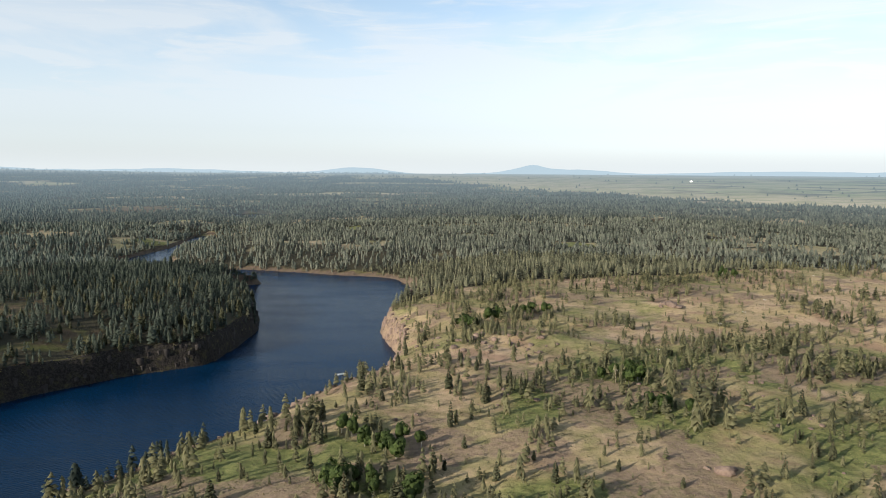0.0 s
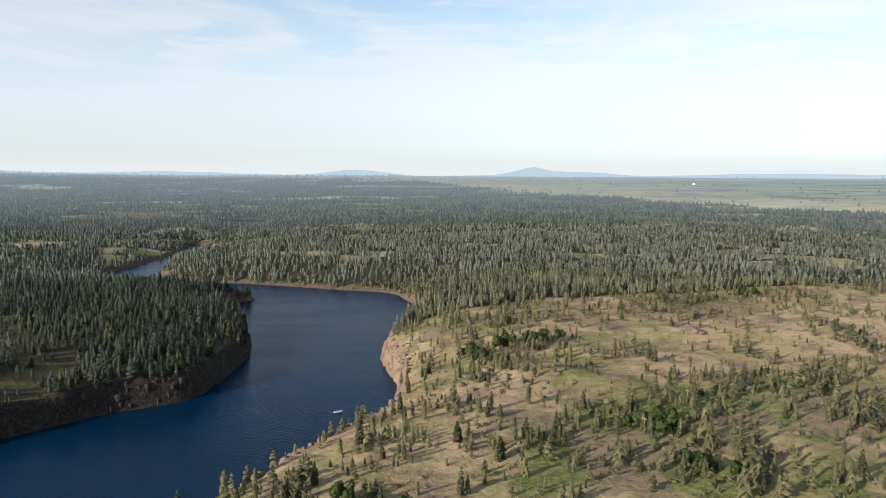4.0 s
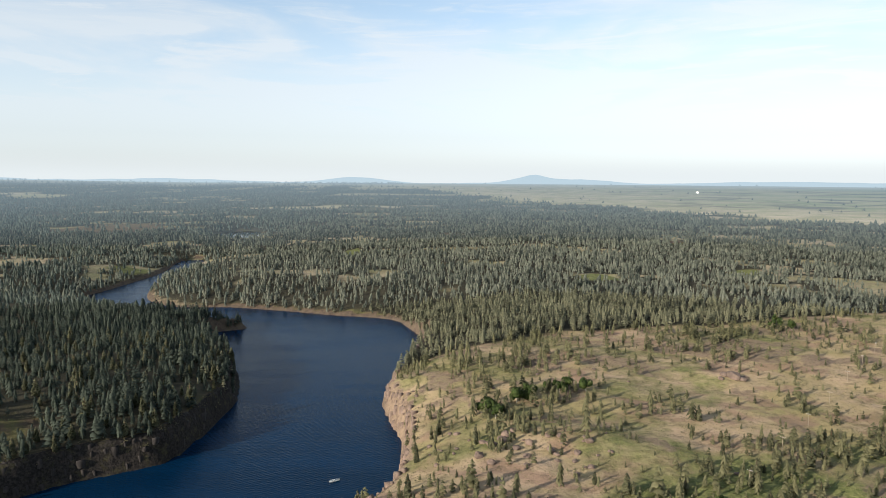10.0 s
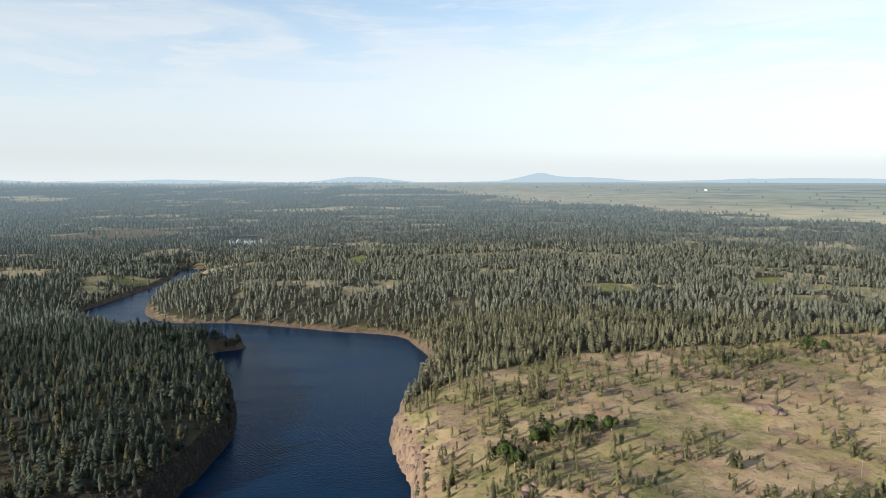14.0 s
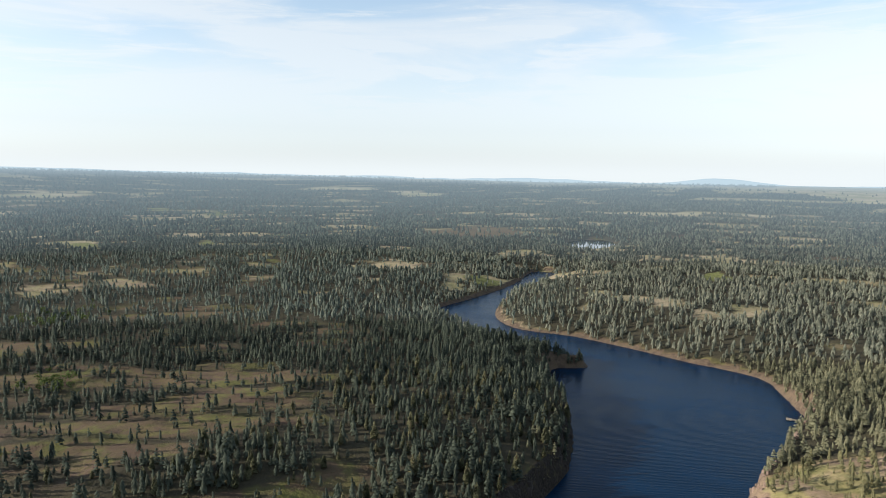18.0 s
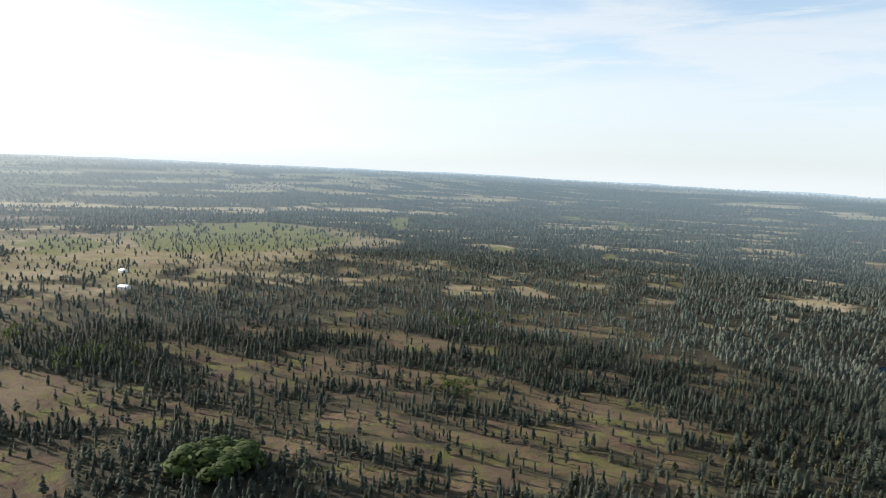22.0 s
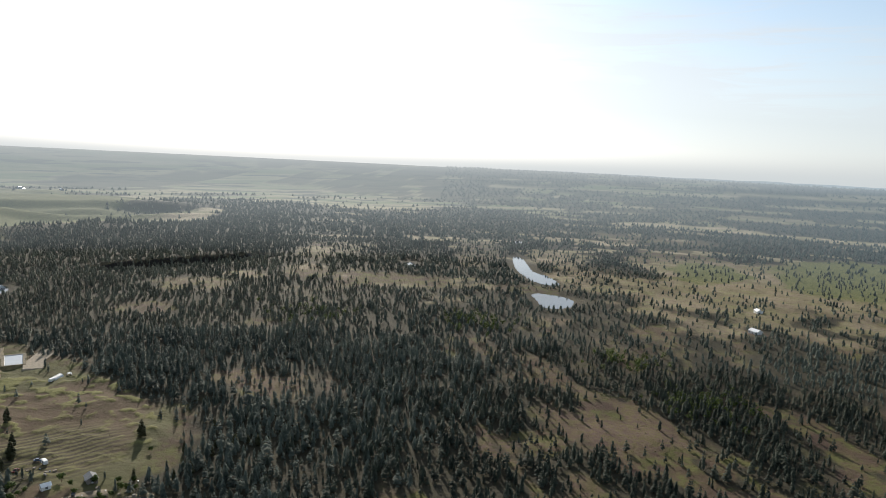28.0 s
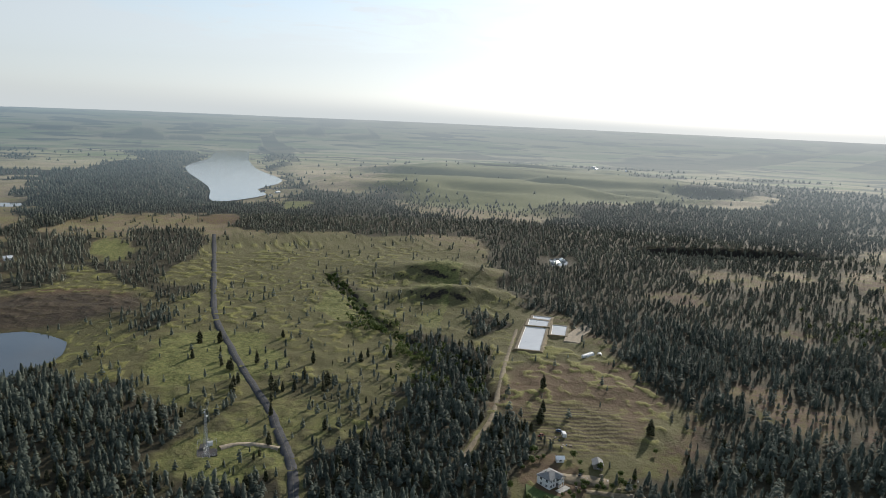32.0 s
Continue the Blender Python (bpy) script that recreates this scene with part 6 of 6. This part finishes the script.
def lattice_mast(at, height):
    """A guyless steel lattice mast on three legs with dishes and a whip at the top."""
    z = float(lie(*at))
    top = tagged(new("lattice_mast"), "tall grey steel lattice radio mast by the road", "mast")
    top.matrix_basis = pose(at[0], at[1], z, 0, 0, 20)

    def corner(k, h):
        r = 1.7 * (1 - h / height) + 0.35
        return Vector((math.cos(k * 2.0944) * r, math.sin(k * 2.0944) * r, h))

    for k in range(3):
        bm = bmesh.new()
        rod(bm, corner(k, -0.5), corner(k, height), 0.10)
        part("leg", bm, STEEL, top)
        cube_part("footing", CONCRETE, top, (0.9, 0.9, 0.9), (*corner(k, 0).xy, -0.6))
    levels = 16
    for j in range(levels):
        a, b = j / levels * height, (j + 1) / levels * height
        bm = bmesh.new()
        for k in range(3):
            m = (k + 1) % 3
            rod(bm, corner(k, a), corner(m, b), 0.045, 4)
            rod(bm, corner(m, a), corner(k, b), 0.045, 4)
            rod(bm, corner(k, b), corner(m, b), 0.04, 4)
        part("brace", bm, STEEL, top)
    bm = bmesh.new()
    rod(bm, (0, 0, height), (0, 0, height + 3), 0.04, 5)
    part("whip_aerial", bm, STEEL, top)
    for k, h in ((0, height - 1.5), (1, height - 4)):
        bm = bmesh.new()
        c = corner(k, h)
        rod(bm, c, c + Vector((c.x, c.y, 0)).normalized() * 0.5, 0.5, 10, 0.6)
        part("dish", bm, WHITE_PAINT, top)
    bm = bmesh.new()
    for s in (-1, 1):
        rod(bm, (s * 1.3, 0, height), (s * 1.3, 0, height + 2.0), 0.05, 5)
    rod(bm, (-1.4, 0, height), (1.4, 0, height), 0.05, 5)
    part("aerial_arm", bm, WHITE_PAINT, top)


lattice_mast((-133, -198), 29)


def fenced_pad(at, turn, w, d):
    z = float(lie(*at)) + 0.25
    top = tagged(new("fenced_pad"), "dark gravel pad inside a chain-link fence at the mast", "fence")
    top.matrix_basis = pose(at[0], at[1], z, 0, 0, turn)
    cube_part("pad", DARK_GRAVEL, top, (w, d, 1.0), (0, 0, -0.95))
    for x, y, sx, sy in ((0, -d / 2, w, 0.05), (0, d / 2, w, 0.05), (-w / 2, 0, 0.05, d), (w / 2, 0, 0.05, d)):
        bm = bmesh.new()
        n = 8
        for k in range(n + 1):
            u = k / n - 0.5
            rod(bm, (x + u * (sx if sx > 1 else 0), y + u * (sy if sy > 1 else 0), 0), (x + u * (sx if sx > 1 else 0), y + u * (sy if sy > 1 else 0), 2.0), 0.05, 5)
        part("fence_posts", bm, STEEL, top)
        for h in (0.2, 0.8, 1.4, 2.0):
            cube_part("rail", STEEL, top, (max(sx, 0.05), max(sy, 0.05), 0.05), (x, y, h - 0.05))
    cab = cube_part("equipment_cabin", WHITE_PAINT, top, (3.2, 2.2, 2.4), (-w * 0.15, -d * 0.2, 0.05), "pale grey equipment cabin", 0.05)
    cube_part("cabin_roof", STEEL, cab, (3.5, 2.5, 0.14), (-w * 0.15, -d * 0.2, 2.46))


DARK_GRAVEL = plain("dark_gravel", (0.055, 0.052, 0.052), 0.95, 0.8, 0.2)
fenced_pad((-134, -207), -4, 11, 19)


def utility_pole(at, height, turn):
    z = float(lie(*at))
    top = tagged(new("utility_pole"), "bare wooden utility pole with one crossarm on the meadow", "pole", "poles across the meadow")
    top.matrix_basis = pose(at[0], at[1], z - 0.4, 0, 0, turn)
    bm = bmesh.new()
    rod(bm, (0, 0, 0), (0, 0, height), 0.12, 8, 0.08)
    part("pole", bm, PALE_WOOD, top)
    arm = cube_part("crossarm", PALE_WOOD, top, (2.2, 0.12, 0.14), (0, 0, height - 0.7))
    for x in (-1.0, -0.4, 0.4, 1.0):
        bm = bmesh.new()
        rod(bm, (x, 0, height - 0.56), (x, 0, height - 0.34), 0.06, 6)
        part("insulator", bm, WHITE_PAINT, arm)


PALE_WOOD = plain("pale_pole_wood", (0.26, 0.21, 0.155), 0.9, 3.0, 0.2)
for k in range(-3, 6):
    utility_pole((173 + 30.5 * k, 422 + 35.5 * k), 7.5, -40)


def motor_boat(at, turn):
    top = tagged(new("boat"), "small white open motor boat on the lake", "boat")
    top.matrix_basis = pose(at[0], at[1], 0.0, 0, 0, turn)
    bm = bmesh.new()
    rings = []
    for x, w, keel, deck in ((-2.4, 0.85, -0.15, 0.62), (-1.0, 0.98, -0.22, 0.62), (0.6, 0.95, -0.22, 0.68), (1.8, 0.62, -0.12, 0.80), (2.6, 0.08, 0.25, 0.95)):
        rings.append([bm.verts.new(c) for c in ((x, -w, deck), (x, -w * 0.85, 0.1), (x, 0, keel), (x, w * 0.85, 0.1), (x, w, deck))])
    for a, b in zip(rings[:-1], rings[1:]):
        for k in range(4):
            bm.faces.new((a[k], a[k + 1], b[k + 1], b[k]))
    bm.faces.new(rings[0][::-1])
    bmesh.ops.solidify(bm, geom=bm.faces[:], thickness=0.06)
    part("hull", bm, WHITE_PAINT, top)
    cube_part("floor", STEEL, top, (4.0, 1.5, 0.05), (-0.3, 0, 0.14))
    bm = bmesh.new()
    vs = [bm.verts.new(c) for c in ((0.7, -0.9, 0.70), (2.5, 0, 0.98), (0.7, 0.9, 0.70))]
    bm.faces.new(vs)
    bmesh.ops.solidify(bm, geom=bm.faces[:], thickness=0.05)
    part("foredeck", bm, WHITE_PAINT, top)
    for x in (-1.6, -0.4):
        cube_part("seat", WHITE_PAINT, top, (0.5, 1.4, 0.32), (x, 0, 0.2), soft=0.04)
    cube_part("windscreen", GLASS, top, (0.06, 1.3, 0.4), (0.65, 0, 0.72))
    motor = cube_part("outboard_motor", DARK_METAL, top, (0.4, 0.4, 0.6), (-2.7, 0, 0.5), "dark outboard motor", 0.06)
    cube_part("shaft", DARK_METAL, motor, (0.15, 0.12, 0.9), (-2.7, 0, -0.35))


motor_boat((-62, 411), 25)


def dock(at, turn):
    top = tagged(new("dock"), "pale wooden boat dock in the lake's corner", "dock")
    top.matrix_basis = pose(at[0], at[1], 0.0, 0, 0, turn)
    for k in range(18):
        cube_part("plank", PALE_WOOD, top, (0.56, 2.2, 0.08), (-9 + k * 0.6, 0, 0.55))
    for k in range(6):
        cube_part("plank", PALE_WOOD, top, (0.56, 5.5, 0.08), (-9.4 - k * 0.6, 0, 0.55))
    for x in (-12, -9, -5, -1):
        for s in (-1, 1):
            bm = bmesh.new()
            rod(bm, (x, s * 1.0, -3), (x, s * 1.0, 1.2), 0.13, 7)
            part("post", bm, GREY_WOOD, top)
    for s in (-1, 1):
        cube_part("beam", GREY_WOOD, top, (11, 0.16, 0.2), (-4, s * 0.9, 0.34))
    cube_part("gangway", PALE_WOOD, top, (6, 1.4, 0.12), (4, 0, 0.65))


dock((-24, 693), 5)


def vehicle(at, turn, paint, label, kind_name, group=""):
    z = float(lie(*at))
    top = tagged(new(kind_name), label, "vehicle", group)
    top.matrix_basis = pose(at[0], at[1], z + 0.05, 0, 0, turn)
    bm = bmesh.new()
    box(bm, 4.6, 1.8, 0.75, 0, 0, 0.4)
    part("body", softened(bm, 0.12), paint, top)
    bm = bmesh.new()
    vs = box(bm, 2.4, 1.6, 0.6, -0.2, 0, 1.15)
    for v in vs:
        if v.co.z > 1.5:
            v.co.x = -0.2 + (v.co.x + 0.2) * 0.75
            v.co.y *= 0.85
    part("cabin", bm, GLASS, top)
    cube_part("roof", paint, top, (1.8, 1.36, 0.05), (-0.2, 0, 1.76))
    for x in (-1.45, 1.45):
        for s in (-1, 1):
            bm = bmesh.new()
            rod(bm, (x, s * 0.72, 0.34), (x, s * 0.94, 0.34), 0.34, 12)
            wheel = part("wheel", bm, RUBBER, top)
            bm = bmesh.new()
            rod(bm, (x, s * 0.94, 0.34), (x, s * 0.96, 0.34), 0.2, 10)
            part("rim", bm, STEEL, wheel)


def trailer(at, turn, length, label):
    z = float(lie(*at))
    top = tagged(new("trailer"), label, "trailer", "trailers in the yard")
    top.matrix_basis = pose(at[0], at[1], z + 0.05, 0, 0, turn)
    cube_part("body", WHITE_PAINT, top, (length, 2.4, 2.3), (0, 0, 0.6), soft=0.15)
    cube_part("hitch", DARK_METAL, top, (1.2, 0.2, 0.15), (length / 2 + 0.5, 0, 0.6))
    cube_part("door", GREY_WOOD, top, (0.7, 0.06, 1.8), (length * 0.2, -1.22, 0.75))
    for x in (-length * 0.25, length * 0.12):
        cube_part("pane", GLASS, top, (0.9, 0.05, 0.6), (x - 0.5, -1.22, 1.6))
    for s in (-1, 1):
        bm = bmesh.new()
        rod(bm, (-0.3, s * 0.95, 0.35), (-0.3, s * 1.2, 0.35), 0.35, 12)
        part("wheel", bm, RUBBER, top)


trailer((-271, -137), 30, 6.5, "white camping trailer among the pines")
trailer((-348, -158), 70, 5.0, "white utility trailer parked on the field")
trailer((-444, -278), 10, 4.0, "white box trailer beside the shelter")
vehicle((-266, -128), 60, DARK_METAL, "dark pickup parked under the pines", "car", "cars in the yards")
vehicle((-262, -139), 10, WHITE_PAINT, "white car parked on bare ground", "car", "cars in the yards")
vehicle((-330, -112), 40, DARK_METAL, "dark car beside the garage", "car", "cars in the yards")
vehicle((-349, -165), 130, BLUE_PAINT, "blue car at the field track", "car", "cars in the yards")
vehicle((-337, -79), 100, WHITE_PAINT, "white car on the gravel driveway", "car", "cars in the yards")
vehicle((-334, -163), 20, RED_PAINT, "dull red tractor-sized vehicle on the field", "car", "cars in the yards")


def log_pile(at, turn, count):
    z = float(lie(*at))
    top = tagged(new("log_pile"), "pale cut logs lying in the yard", "logs")
    top.matrix_basis = pose(at[0], at[1], z, 0, 0, turn)
    for k in range(count):
        bm = bmesh.new()
        a = rng.uniform(-0.15, 0.15)
        rod(bm, (-3 + a, k * 0.5 - count / 4 + a, 0.25), (3 + a, k * 0.5 - count / 4 - a, 0.25), 0.2, 7, 0.16)
        part("log", bm, PALE_WOOD, top)


strip("driveway", [(-330, -68), (-337, -76), (-345, -82)], 8.0, DARK_GRAVEL, 0.12, "dark gravel parking place by the driveway", "yard", 6)
log_pile((-308, -80), 70, 7)
log_pile((-304, -70), 20, 5)

# clutter strewn over the yard and field: crates, drums, tarps
for k in range(26):
    bx, by = [(-328, -105), (-345, -150), (-352, -95), (-270, -133)][k % 4]
    bx, by = bx + rng.normal(0, 7), by + rng.normal(0, 6)
    z = float(lie(bx, by))
    bm = bmesh.new()
    if k % 3 == 0:
        rod(bm, (0, 0, 0), (0, 0, 0.9), 0.32, 10)
        name, mat, label = "drum", (BLUE_PAINT, RED_PAINT, STEEL)[k % 3 if k % 2 else 2], "steel drum standing in the yard"
    else:
        box(bm, rng.uniform(0.9, 2.4), rng.uniform(0.8, 1.6), rng.uniform(0.5, 1.2))
        softened(bm, 0.06)
        name, mat, label = "crate", (WHITE_PAINT, GREY_WOOD, PALE_WOOD)[k % 3], "crate lying in the grass of the yard"
    me = bpy.data.meshes.new(name)
    bm.to_mesh(me)
    bm.free()
    me.materials.append(mat)
    ob = new(name, me)
    ob.matrix_basis = pose(bx, by, z - 0.05, 0, 0, rng.uniform(0, 180))
    tagged(ob, label, name, "yard clutter")

# a row of small hedge plants by the yard
HEDGE = [leafy_shape(rng, 60, 0.5, 0.0) for _ in range(3)]
hedge_mesh = [mesh_np("hedge_bush", v * 1.8, f, NEEDLES_NEAR) for v, f in HEDGE]
for k in range(7):
    bx, by = -342 - 1.6 * k, -91 + 0.4 * k
    ob = new("hedge_bush", hedge_mesh[k % 3])
    ob.matrix_basis = pose(bx, by, float(lie(bx, by)) - 0.1, 0, 0, 50 * k)
    tagged(ob, "small dark clipped bush in a row by the yard", "bush", "row of bushes")

# other houses seen far off
far_homes = [(-959, 230, 14, 9, 40, "white-walled farmhouse with pale roof among pines", WHITE_METAL), (-1100, 236, 12, 8, 20, "pale house with metal roof among pines", WHITE_METAL),
             (-643, -645, 12, 8, 30, "white house at the canyon's edge", WHITE_METAL), (-662, -657, 10, 7, 70, "small white outbuilding at the canyon's edge", WHITE_METAL),
             (-371, -1637, 12, 8, 10, "cottage on the lake peninsula", GREY_ROOF), (-416, -1700, 12, 8, 60, "cottage on the lake peninsula", GREY_ROOF), (-405, -1610, 12, 8, 35, "cottage on the lake peninsula", WHITE_METAL),
             (-378, -1545, 12, 8, 80, "cottage on the lake peninsula", GREY_ROOF), (60, -790, 10, 7, 20, "small house beside the pasture wood", WHITE_METAL)]
for hx, hy, w, d, turn, label, roof in far_homes:
    gable_house("house", (hx, hy), turn, w, d, 3.4, 2.2, WHITE_PAINT, roof, label, windows=3, group="far houses")
for hx, hy, w, turn in ((1357, 3790, 24, 70), (-1931, -2390, 20, 30), (-1916, -2230, 16, 40), (-1892, -2120, 16, 60), (-1968, -2460, 18, 20), (-1880, -2300, 14, 20)):
    gable_house("barn", (hx, hy), turn, w, 14, 6, 3, WHITE_METAL, WHITE_METAL, "white farm barn far out on the plain", "barn", windows=3, chimney=False, group="far barns")
